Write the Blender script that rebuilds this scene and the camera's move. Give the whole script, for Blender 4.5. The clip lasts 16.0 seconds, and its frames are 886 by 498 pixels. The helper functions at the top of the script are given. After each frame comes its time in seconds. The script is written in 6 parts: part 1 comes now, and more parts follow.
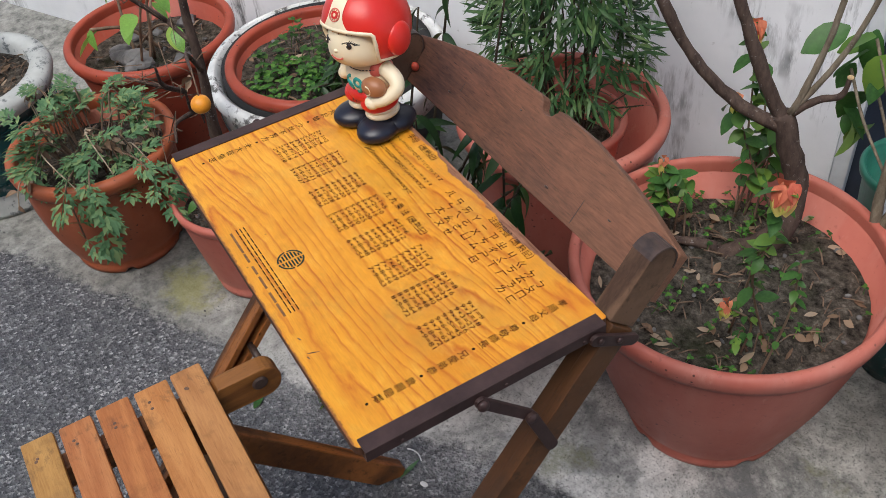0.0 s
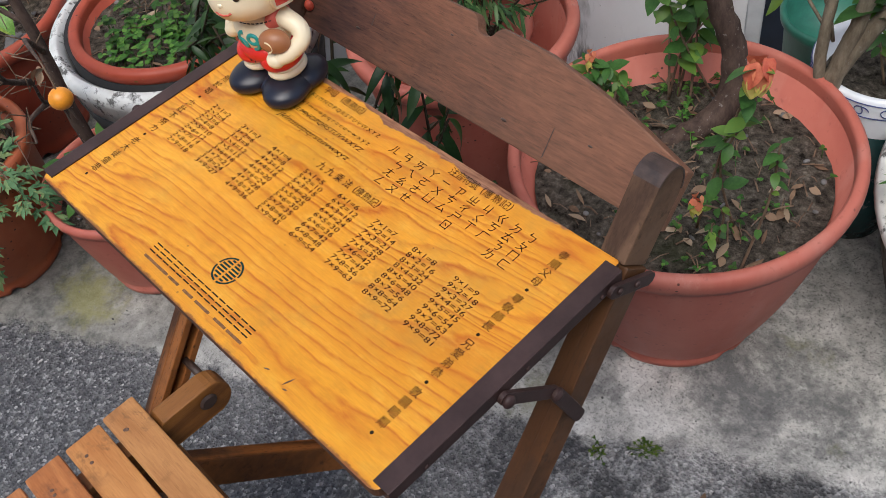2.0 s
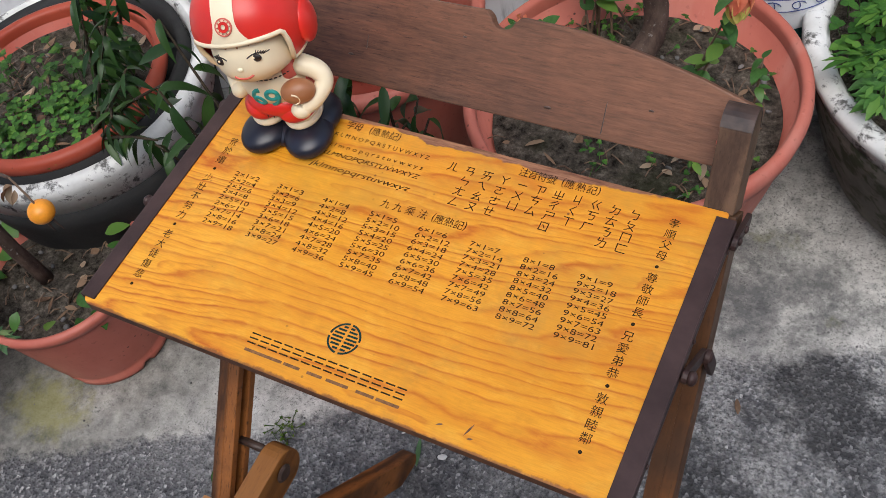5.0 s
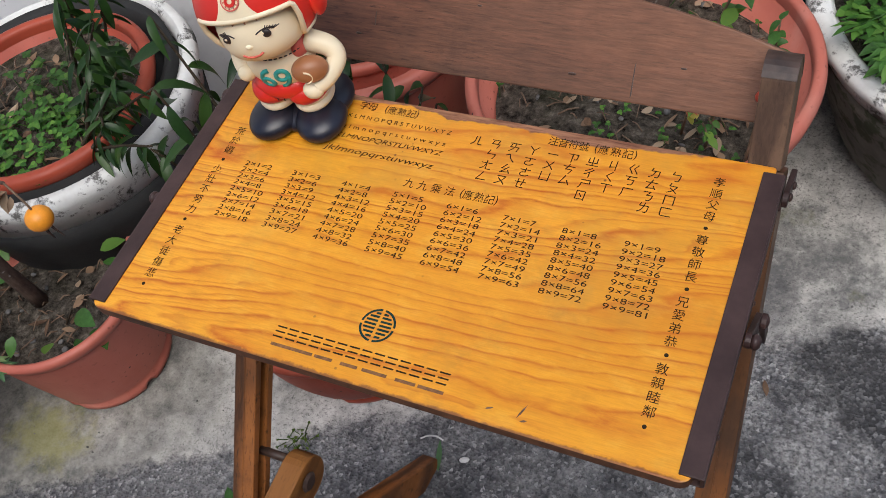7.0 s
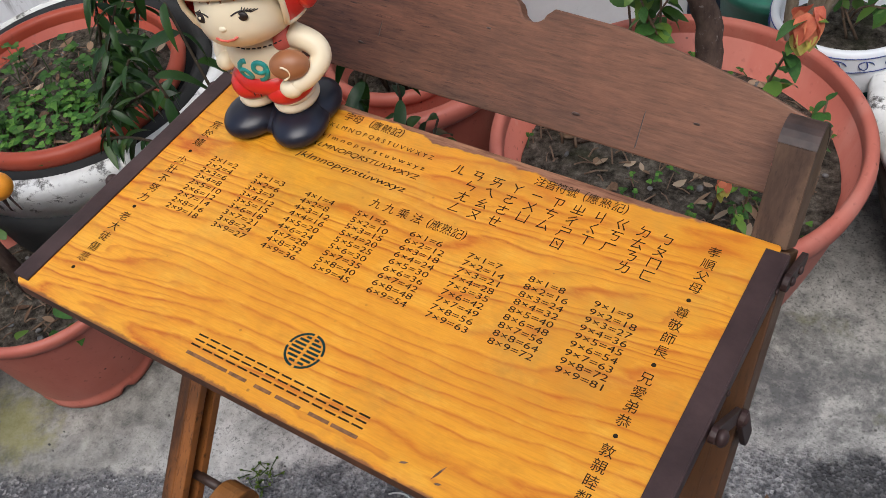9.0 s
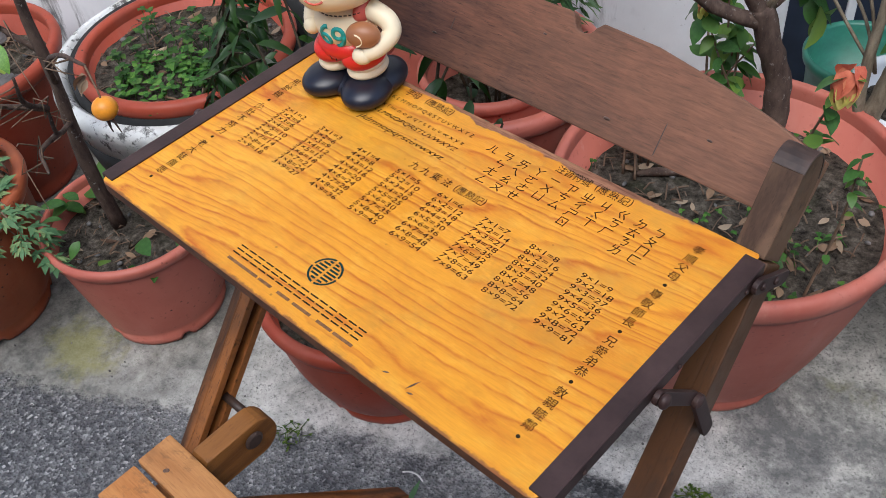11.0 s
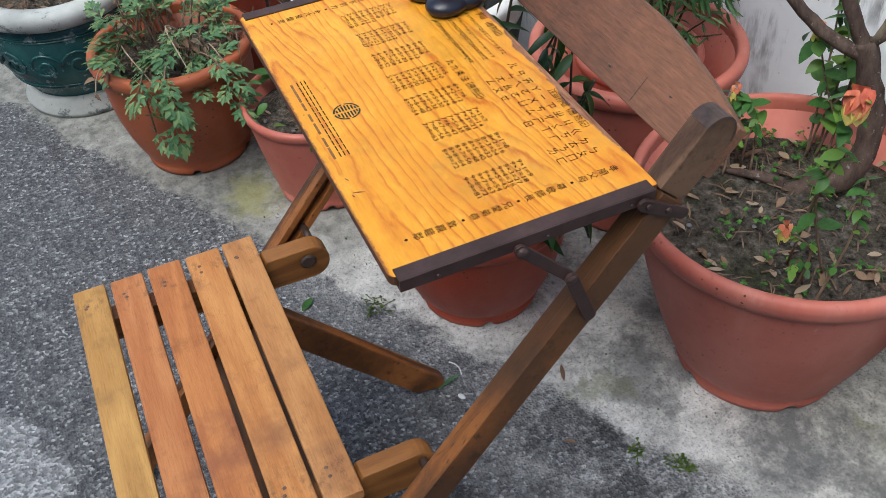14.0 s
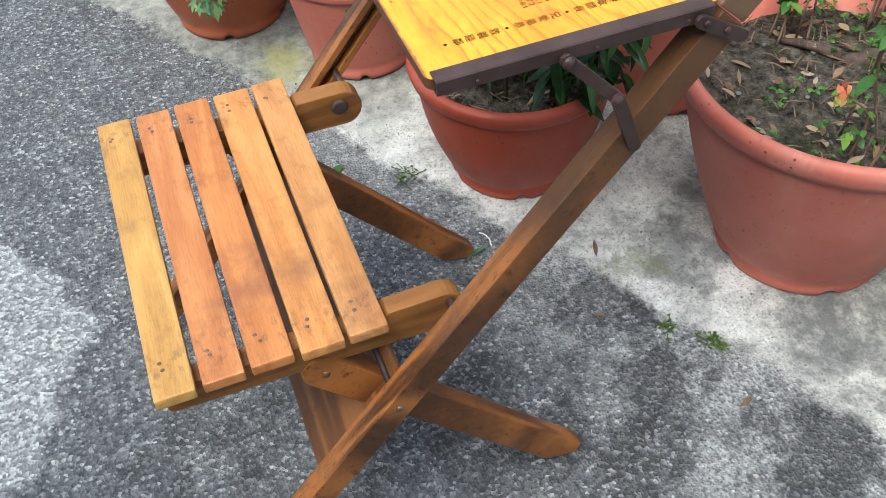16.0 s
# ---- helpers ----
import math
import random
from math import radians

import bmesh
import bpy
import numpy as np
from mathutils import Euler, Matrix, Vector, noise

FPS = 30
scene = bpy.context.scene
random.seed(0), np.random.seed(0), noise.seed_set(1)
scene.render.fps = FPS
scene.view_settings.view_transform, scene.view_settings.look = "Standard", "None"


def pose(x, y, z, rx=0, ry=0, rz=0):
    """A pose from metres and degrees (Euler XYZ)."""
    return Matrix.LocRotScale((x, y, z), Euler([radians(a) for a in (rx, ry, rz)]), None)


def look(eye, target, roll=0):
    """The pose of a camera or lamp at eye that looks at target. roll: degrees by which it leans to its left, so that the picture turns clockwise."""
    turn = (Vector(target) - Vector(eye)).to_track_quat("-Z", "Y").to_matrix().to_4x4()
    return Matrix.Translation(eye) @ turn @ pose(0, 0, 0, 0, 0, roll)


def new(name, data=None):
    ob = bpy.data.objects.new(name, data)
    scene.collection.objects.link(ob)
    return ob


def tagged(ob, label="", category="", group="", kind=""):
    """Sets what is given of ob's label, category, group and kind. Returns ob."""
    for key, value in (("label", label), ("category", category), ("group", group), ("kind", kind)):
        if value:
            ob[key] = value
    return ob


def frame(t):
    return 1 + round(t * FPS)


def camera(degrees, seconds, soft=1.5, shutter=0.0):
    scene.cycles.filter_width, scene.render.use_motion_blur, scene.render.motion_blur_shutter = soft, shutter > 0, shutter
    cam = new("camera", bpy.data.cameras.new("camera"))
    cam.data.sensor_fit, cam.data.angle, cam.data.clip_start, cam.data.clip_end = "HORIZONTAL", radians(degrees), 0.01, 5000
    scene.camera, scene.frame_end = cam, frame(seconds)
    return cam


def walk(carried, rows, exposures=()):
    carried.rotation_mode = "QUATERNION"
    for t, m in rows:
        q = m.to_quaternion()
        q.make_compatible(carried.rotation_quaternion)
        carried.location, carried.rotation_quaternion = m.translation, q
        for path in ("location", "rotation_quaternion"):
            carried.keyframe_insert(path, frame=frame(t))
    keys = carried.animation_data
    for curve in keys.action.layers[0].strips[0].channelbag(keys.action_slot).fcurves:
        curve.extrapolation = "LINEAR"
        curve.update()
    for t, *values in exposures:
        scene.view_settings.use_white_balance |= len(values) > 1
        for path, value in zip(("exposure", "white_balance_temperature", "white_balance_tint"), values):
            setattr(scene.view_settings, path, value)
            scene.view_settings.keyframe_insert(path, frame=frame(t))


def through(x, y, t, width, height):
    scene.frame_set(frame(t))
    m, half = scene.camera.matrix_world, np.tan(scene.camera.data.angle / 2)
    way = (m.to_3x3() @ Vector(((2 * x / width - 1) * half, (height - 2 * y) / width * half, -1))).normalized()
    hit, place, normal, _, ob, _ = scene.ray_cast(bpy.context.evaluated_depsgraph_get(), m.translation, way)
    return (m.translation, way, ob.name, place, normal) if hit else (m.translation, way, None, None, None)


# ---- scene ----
cam = camera(50.3, 16.0, soft=0.5)
PATH = [
    (0, (0.947, -0.118, 1.367), (-0.354, 0.527, -0.008), -6.4),
    (0.5, (0.917, -0.122, 1.326), (-0.331, 0.558, -0.081), -7.4),
    (1, (0.879, -0.122, 1.31), (-0.312, 0.583, -0.133), -9.0),
    (1.5, (0.836, -0.143, 1.305), (-0.293, 0.585, -0.177), -10.6),
    (2, (0.784, -0.1, 1.302), (-0.274, 0.642, -0.225), -12.3),
    (2.5, (0.737, -0.079, 1.324), (-0.237, 0.692, -0.244), -13.3),
    (3, (0.67, -0.116, 1.334), (-0.216, 0.696, -0.264), -13.5),
    (3.5, (0.64, -0.143, 1.341), (-0.186, 0.698, -0.275), -14.4),
    (4, (0.621, -0.152, 1.354), (-0.153, 0.715, -0.273), -14.9),
    (4.5, (0.596, -0.176, 1.351), (-0.158, 0.717, -0.272), -15.6),
    (4.7, (0.59, -0.184, 1.349), (-0.164, 0.71, -0.274), -16.3),
    (6.8, (0.538, -0.208, 1.306), (-0.193, 0.711, -0.313), -19.6),
    (7, (0.537, -0.211, 1.298), (-0.191, 0.729, -0.31), -18.8),
    (7.5, (0.54, -0.205, 1.27), (-0.2, 0.769, -0.312), -17.1),
    (8, (0.541, -0.181, 1.245), (-0.225, 0.812, -0.313), -15.3),
    (8.5, (0.558, -0.158, 1.226), (-0.253, 0.838, -0.306), -13.7),
    (9, (0.574, -0.159, 1.213), (-0.288, 0.829, -0.297), -12.4),
    (9.2, (0.575, -0.161, 1.208), (-0.298, 0.82, -0.3), -11.9),
    (11.3, (0.721, -0.212, 1.235), (-0.371, 0.69, -0.177), -7.0),
    (11.5, (0.746, -0.212, 1.239), (-0.374, 0.662, -0.169), -6.7),
    (12, (0.784, -0.22, 1.234), (-0.395, 0.597, -0.159), -6.0),
    (12.5, (0.832, -0.221, 1.247), (-0.399, 0.54, -0.133), -5.4),
    (13, (0.862, -0.238, 1.27), (-0.414, 0.474, -0.095), -5.2),
    (13.5, (0.924, -0.215, 1.277), (-0.402, 0.403, -0.086), -5.0),
    (14, (1.028, -0.148, 1.271), (-0.324, 0.364, -0.111), -4.8),
    (14.5, (1.069, -0.17, 1.267), (-0.284, 0.278, -0.137), -4.4),
    (15, (1.075, -0.184, 1.252), (-0.257, 0.237, -0.18), -4.0),
    (15.5, (1.069, -0.181, 1.218), (-0.235, 0.23, -0.242), -4.1),
    (16, (1.057, -0.172, 1.175), (-0.212, 0.234, -0.317), -4.3),
]
EXPOSURES = [(0.0, 0.50, 6200, 9), (4.0, 0.47, 6150, 10), (8.0, 0.40, 6250, 10), (9.2, 0.46, 6150, 10), (12.0, 0.64, 5850, 8), (13.0, 0.68, 5850, 8), (14.0, 0.76, 5950, 5), (14.5, 0.88, 6000, 3), (15.0, 1.08, 6050, -1), (15.5, 1.34, 6100, -1), (16.0, 1.50, 6050, 0)]
walk(cam, [(t, look(eye, target, roll)) for t, eye, target, roll in PATH], EXPOSURES)

# ---- sky and sun: bright overcast ----
world = bpy.data.worlds.new("sky")
scene.world = world
world.use_nodes = True
wn = world.node_tree.nodes
sky = wn.new("ShaderNodeTexSky")
sky.sky_type = "NISHITA"
sky.sun_disc = False
sky.sun_elevation, sky.sun_rotation = radians(58), radians(150)
sky.air_density, sky.dust_density = 1.0, 3.0
world.node_tree.links.new(sky.outputs[0], wn["Background"].inputs[0])
wn["Background"].inputs[1].default_value = 0.125
sun_data = bpy.data.lights.new("sun", "SUN")
sun_data.energy, sun_data.angle, sun_data.color = 1.85, radians(50), (1.0, 0.96, 0.9)
sun = new("sun", sun_data)
sun.matrix_world = look((0.9, -1.55, 3.0), (0, 0, 0))

# ---- materials ----


class Mat:
    """A small builder round one node material."""

    def __init__(self, name, rough=0.6, metal=0.0, spec=0.5):
        self.m = bpy.data.materials.new(name)
        self.m.use_nodes = True
        self.t = self.m.node_tree
        self.b = self.t.nodes["Principled BSDF"]
        self.b.inputs["Roughness"].default_value = rough
        self.b.inputs["Metallic"].default_value = metal
        self.b.inputs["Specular IOR Level"].default_value = spec
        self.co = self.node("ShaderNodeTexCoord").outputs["Object"]

    def node(self, kind, **settings):
        n = self.t.nodes.new(kind)
        for k, v in settings.items():
            n.inputs[k].default_value = v
        return n

    def link(self, a, b):
        self.t.links.new(a, b)

    def world_co(self):
        self.co = self.node("ShaderNodeNewGeometry").outputs["Position"]
        return self

    def mapped(self, scale=(1, 1, 1), rot=(0, 0, 0), loc=(0, 0, 0)):
        n = self.node("ShaderNodeMapping")
        n.inputs["Scale"].default_value = scale
        n.inputs["Rotation"].default_value = rot
        n.inputs["Location"].default_value = loc
        self.link(self.co, n.inputs["Vector"])
        return n.outputs[0]

    def noise(self, scale, detail=4.0, rough=0.55, vec=None, dist=0.0):
        n = self.node("ShaderNodeTexNoise", Scale=scale, Detail=detail, Roughness=rough, Distortion=dist)
        self.link(vec or self.co, n.inputs["Vector"])
        return n.outputs["Fac"]

    def voronoi(self, scale, vec=None, feature="F1"):
        n = self.node("ShaderNodeTexVoronoi", Scale=scale)
        n.feature = feature
        self.link(vec or self.co, n.inputs["Vector"])
        return n.outputs["Distance"], n.outputs["Color"] if feature == "F1" else None

    def ramp(self, fac, stops):
        n = self.node("ShaderNodeValToRGB")
        e = n.color_ramp.elements
        while len(e) < len(stops):
            e.new(0.5)
        for el, (p, c) in zip(e, stops):
            el.position = p
            el.color = (*c, 1) if not isinstance(c, (int, float)) else (c, c, c, 1)
        self.link(fac, n.inputs[0])
        return n.outputs[0]

    def mix(self, fac, a, b, mode="MIX"):
        n = self.node("ShaderNodeMix")
        n.data_type, n.blend_type = "RGBA", mode
        for sock, v in ((n.inputs[0], fac), (n.inputs[6], a), (n.inputs[7], b)):
            if isinstance(v, (int, float)):
                sock.default_value = v
            elif isinstance(v, tuple):
                sock.default_value = (*v, 1)
            else:
                self.link(v, sock)
        return n.outputs[2]

    def math(self, op, a, b=0.0, c=0.0):
        n = self.node("ShaderNodeMath")
        n.operation = op
        for sock, v in zip(n.inputs, (a, b, c)):
            if isinstance(v, (int, float)):
                sock.default_value = v
            else:
                self.link(v, sock)
        return n.outputs[0]

    def random(self):
        return self.node("ShaderNodeObjectInfo").outputs["Random"]

    def island(self):
        return self.node("ShaderNodeNewGeometry").outputs["Random Per Island"]

    def xyz(self, vec=None):
        n = self.node("ShaderNodeSeparateXYZ")
        self.link(vec or self.co, n.inputs[0])
        return n.outputs

    def colour(self, c):
        if isinstance(c, tuple):
            self.b.inputs["Base Color"].default_value = (*c, 1)
        else:
            self.link(c, self.b.inputs["Base Color"])
        return self

    def rough(self, r):
        self.link(r, self.b.inputs["Roughness"])
        return self

    def bump(self, height, strength=0.3, dist=0.002):
        n = self.node("ShaderNodeBump", Strength=strength, Distance=dist)
        self.link(height, n.inputs["Height"])
        self.link(n.outputs[0], self.b.inputs["Normal"])
        return self


def wood(name, light, dark, along=(1, 9, 9), rings=6.0, rough=0.5, wear=(0.3, 0.2, 0.12), wear_at=0.64, vary=0.0, spec=0.4, streaks=0.35, old=None, bands=0.55, nailed=False, pale_end=None):
    """Varnished timber with long grain, knots' drift, stains and rubbed spots."""
    w = Mat(name, rough, spec=spec)
    v = w.mapped(along)
    drift = w.noise(2.2, 2, 0.5, v, 0.4)
    lines = w.math("MULTIPLY_ADD", w.math("SINE", w.math("MULTIPLY", drift, rings * 6.28)), 0.5, 0.5)
    fine = w.noise(30, 4, 0.6, w.mapped((along[0] * 1.5, along[1] * 2, along[2] * 2)))
    tone = w.math("ADD", w.math("MULTIPLY", lines, bands), w.math("MULTIPLY", fine, 1 - bands))
    c = w.ramp(tone, [(0.2, dark), (0.75, light)])
    stain = w.noise(9, 5, 0.65)
    c = w.mix(w.ramp(stain, [(wear_at - 0.06, 0.0), (wear_at + 0.1, 0.75)]), c, wear)
    grime = w.noise(23, 6, 0.7)
    c = w.mix(w.ramp(grime, [(0.55, 0.0), (0.75, 0.5)]), c, tuple(x * 0.35 for x in dark))
    dash = w.noise(40, 4, 0.7, w.mapped((along[0] * 1.2, along[1] * 1.7, along[2] * 1.7), loc=(3, 5, 1)))
    c = w.mix(w.ramp(dash, [(0.56, 0.0), (0.68, streaks)]), c, tuple(x * 0.45 for x in dark))
    if pale_end:
        # paler towards the high-x end, with a ragged border
        reach = w.math("MULTIPLY_ADD", w.noise(5, 5, 0.65, w.mapped((1, 4, 4))), 0.5, w.xyz()[0])
        c = w.mix(w.ramp(reach, [(0.34, 0.0), (0.78, 0.62)]), c, w.mix(w.ramp(fine, [(0.3, 0.0), (0.7, 1.0)]), tuple(v * 0.72 for v in pale_end), pale_end))
    if nailed:
        # rust bled round the nails near both ends
        ends = w.math("ABSOLUTE", w.math("ADD", w.xyz()[0], -0.259))
        near = w.ramp(w.math("MULTIPLY", w.math("ABSOLUTE", w.math("ADD", ends, -0.184)), 20.0), [(0.15, 1.0), (0.85, 0.0)])
        c = w.mix(w.math("MULTIPLY", near, w.ramp(w.noise(120, 4, 0.65, w.mapped((0.6, 1, 1))), [(0.52, 0.0), (0.66, 0.5)])), c, (0.085, 0.045, 0.028))
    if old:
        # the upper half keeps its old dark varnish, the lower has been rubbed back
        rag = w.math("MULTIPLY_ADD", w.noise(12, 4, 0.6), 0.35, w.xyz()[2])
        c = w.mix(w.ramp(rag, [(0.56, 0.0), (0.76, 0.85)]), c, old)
    if vary:
        n = w.node("ShaderNodeHueSaturation")
        w.link(w.math("MULTIPLY_ADD", w.random(), 0.022, 0.488), n.inputs["Hue"])
        w.link(w.math("MULTIPLY_ADD", w.random(), vary, 1 - vary / 2), n.inputs["Value"])
        w.link(c, n.inputs["Color"])
        c = n.outputs[0]
    w.colour(c)
    w.rough(w.ramp(stain, [(0.35, rough - 0.08), (0.7, min(1, rough + 0.25))]))
    w.bump(w.math("ADD", fine, w.math("MULTIPLY", lines, 0.3 * bands)), 0.35, 0.0012)
    return w.m


def desk_top_material():
    """Yellow-lacquered pine with orange cathedral grain; the back edge has lost its lacquer."""
    w = Mat("yellow_lacquered_pine", 0.38, spec=0.45)
    n1 = w.noise(1.0, 1.5, 0.4, w.mapped((1.7, 6.0, 1), loc=(0.55, 0.37, 0)), 0.2)
    n2 = w.noise(1.0, 1.0, 0.5, w.mapped((0.6, 26, 1), loc=(2.1, 0.4, 0)))
    wob = w.noise(11, 3, 0.55, w.mapped((1, 3, 1)))
    x0, y0, z0 = w.xyz()
    s = w.math("ADD", w.math("MULTIPLY", y0, 62.0), w.math("MULTIPLY_ADD", n1, 11.0, w.math("MULTIPLY_ADD", n2, 4.6, w.math("MULTIPLY", wob, 1.5))))
    line = w.ramp(w.math("FRACT", s), [(0.0, 0.0), (0.45, 0.03), (0.72, 0.35), (0.86, 1.0), (0.94, 0.45), (1.0, 0.0)])
    twin = w.ramp(w.math("FRACT", w.math("MULTIPLY_ADD", s, 2.0, 0.35)), [(0.0, 0.0), (0.62, 0.0), (0.92, 0.7), (1.0, 0.0)])
    patchy = w.noise(4.5, 4, 0.6, w.mapped((1, 1.6, 1), loc=(3, 1, 0)))
    base = w.ramp(patchy, [(0.28, (0.66, 0.255, 0.011)), (0.52, (0.80, 0.345, 0.018)), (0.75, (0.88, 0.42, 0.032))])
    strong = w.ramp(w.noise(3.0, 3, 0.55, w.mapped((1, 2.6, 1), loc=(7.4, 2.2, 0))), [(0.34, 0.42), (0.54, 1.0)])
    also = w.ramp(w.noise(3.6, 3, 0.55, w.mapped((1, 2.6, 1), loc=(1.4, 6.2, 0))), [(0.46, 0.0), (0.60, 0.8)])
    fine = w.noise(60, 4, 0.7, w.mapped((1, 14, 1)))
    blotchy = w.noise(28, 5, 0.7, w.mapped((1, 1.5, 1)))
    base = w.mix(w.ramp(blotchy, [(0.52, 0.0), (0.72, 0.45)]), base, (0.90, 0.50, 0.065))
    base = w.mix(w.ramp(blotchy, [(0.28, 0.45), (0.46, 0.0)]), base, (0.56, 0.215, 0.012))
    broken = w.ramp(w.noise(38, 4, 0.7, w.mapped((1, 3, 1))), [(0.34, 0.35), (0.54, 1.0)])
    rings = w.math("MAXIMUM", w.math("MULTIPLY", line, strong), w.math("MULTIPLY", twin, also))
    c = w.mix(w.math("MULTIPLY", rings, broken), base, (0.50, 0.095, 0.003))
    c = w.mix(w.math("MULTIPLY", w.ramp(fine, [(0.42, 0.0), (0.70, 1.0)]), 0.30), c, (0.46, 0.16, 0.01))
    dirt = w.noise(13, 6, 0.7)
    c = w.mix(w.ramp(dirt, [(0.56, 0.0), (0.76, 0.5)]), c, (0.34, 0.18, 0.035))
    smear = w.noise(5.5, 6, 0.7, w.mapped((1, 1, 1), loc=(4.2, 1.7, 0)))
    c = w.mix(w.ramp(smear, [(0.52, 0.0), (0.66, 0.42)]), c, (0.50, 0.265, 0.040))
    specks = w.voronoi(75)[0]
    spot = w.math("MULTIPLY", w.ramp(specks, [(0.06, 1.0), (0.11, 0.0)]), w.ramp(w.noise(19, 2), [(0.58, 0.0), (0.66, 0.8)]))
    c = w.mix(spot, c, (0.16, 0.06, 0.02))
    x, y, z = w.xyz()
    edge = w.math("ADD", y, w.math("MULTIPLY_ADD", w.noise(17, 4, 0.6), 0.030, -0.015))
    more = w.math("MULTIPLY_ADD", w.noise(6, 1, 0.5, w.mapped((1, 0, 0), loc=(5.3, 0, 0))), 0.034, 0.2440)
    bare = w.ramp(w.math("MULTIPLY_ADD", w.math("SUBTRACT", edge, more), 300, 0.5), [(0.3, 0.0), (0.7, 1.0)])
    rawwood = w.ramp(w.noise(40, 4, 0.6, w.mapped((1, 8, 1))), [(0.3, (0.13, 0.045, 0.022)), (0.7, (0.38, 0.18, 0.095))])
    c = w.mix(bare, c, rawwood)
    front = w.math("ADD", y, w.math("MULTIPLY_ADD", w.noise(60, 5, 0.7), -0.009, -0.0022))
    c = w.mix(w.ramp(w.math("MULTIPLY_ADD", front, 400, 0.5), [(0.2, 0.8), (0.9, 0.0)]), c, (0.17, 0.055, 0.022))
    side = w.ramp(w.math("MULTIPLY_ADD", z, 500, -355.0), [(0.5, 1.0), (0.85, 0.0)])
    c = w.mix(side, c, w.ramp(fine, [(0.3, (0.05, 0.02, 0.012)), (0.8, (0.17, 0.07, 0.03))]))
    w.colour(c)
    w.rough(w.math("MULTIPLY_ADD", w.math("MAXIMUM", bare, side), 0.3, w.ramp(dirt, [(0.3, 0.3), (0.75, 0.52)])))
    w.bump(w.math("ADD", w.math("MULTIPLY", fine, 0.3), w.math("MULTIPLY", bare, -1.5)), 0.25, 0.001)
    return w.m


def painted_metal():
    w = Mat("brown_painted_steel", 0.5, spec=0.4)
    n = w.noise(180, 3, 0.6)
    c = w.ramp(w.noise(25, 5, 0.65), [(0.3, (0.028, 0.013, 0.011)), (0.7, (0.062, 0.033, 0.029))])
    w.colour(w.mix(w.ramp(w.noise(60, 5, 0.7), [(0.66, 0.0), (0.78, 0.7)]), c, (0.13, 0.05, 0.03)))
    return w.bump(n, 0.35, 0.0006).m


def clay(name, top, low, dusty=(0.42, 0.24, 0.17), rough=0.46):
    """Terracotta-coloured plastic: faded rim, water marks and splashed mud low down."""
    w = Mat(name, rough, spec=0.35).world_co()
    big = w.noise(7, 4, 0.6)
    c = w.ramp(big, [(0.3, low), (0.7, top)])
    streak = w.noise(14, 4, 0.6, w.mapped((1, 1, 0.12)))
    c = w.mix(w.ramp(streak, [(0.50, 0.0), (0.78, 0.45)]), c, dusty)
    c = w.mix(w.ramp(w.noise(90, 3, 0.6), [(0.62, 0.0), (0.74, 0.35)]), c, tuple(x * 0.4 for x in low))
    spots = w.math("MULTIPLY", w.ramp(w.voronoi(70)[0], [(0.10, 1.0), (0.17, 0.0)]), w.ramp(w.noise(9, 2), [(0.5, 0.0), (0.62, 0.9)]))
    c = w.mix(spots, c, (0.06, 0.025, 0.02))
    c = w.mix(w.ramp(w.noise(3.2, 6, 0.65, w.mapped((1, 1, 0.6), loc=(2, 5, 3))), [(0.52, 0.0), (0.68, 0.22)]), c, tuple(v * 0.6 for v in low))
    c = w.mix(w.ramp(w.noise(38, 6, 0.75, w.mapped((1, 1, 0.5))), [(0.60, 0.0), (0.72, 0.4)]), c, dusty)
    w.colour(c)
    w.rough(w.ramp(streak, [(0.3, rough - 0.1), (0.8, rough + 0.25)]))
    return w.bump(w.noise(130, 4, 0.6), 0.12, 0.001).m


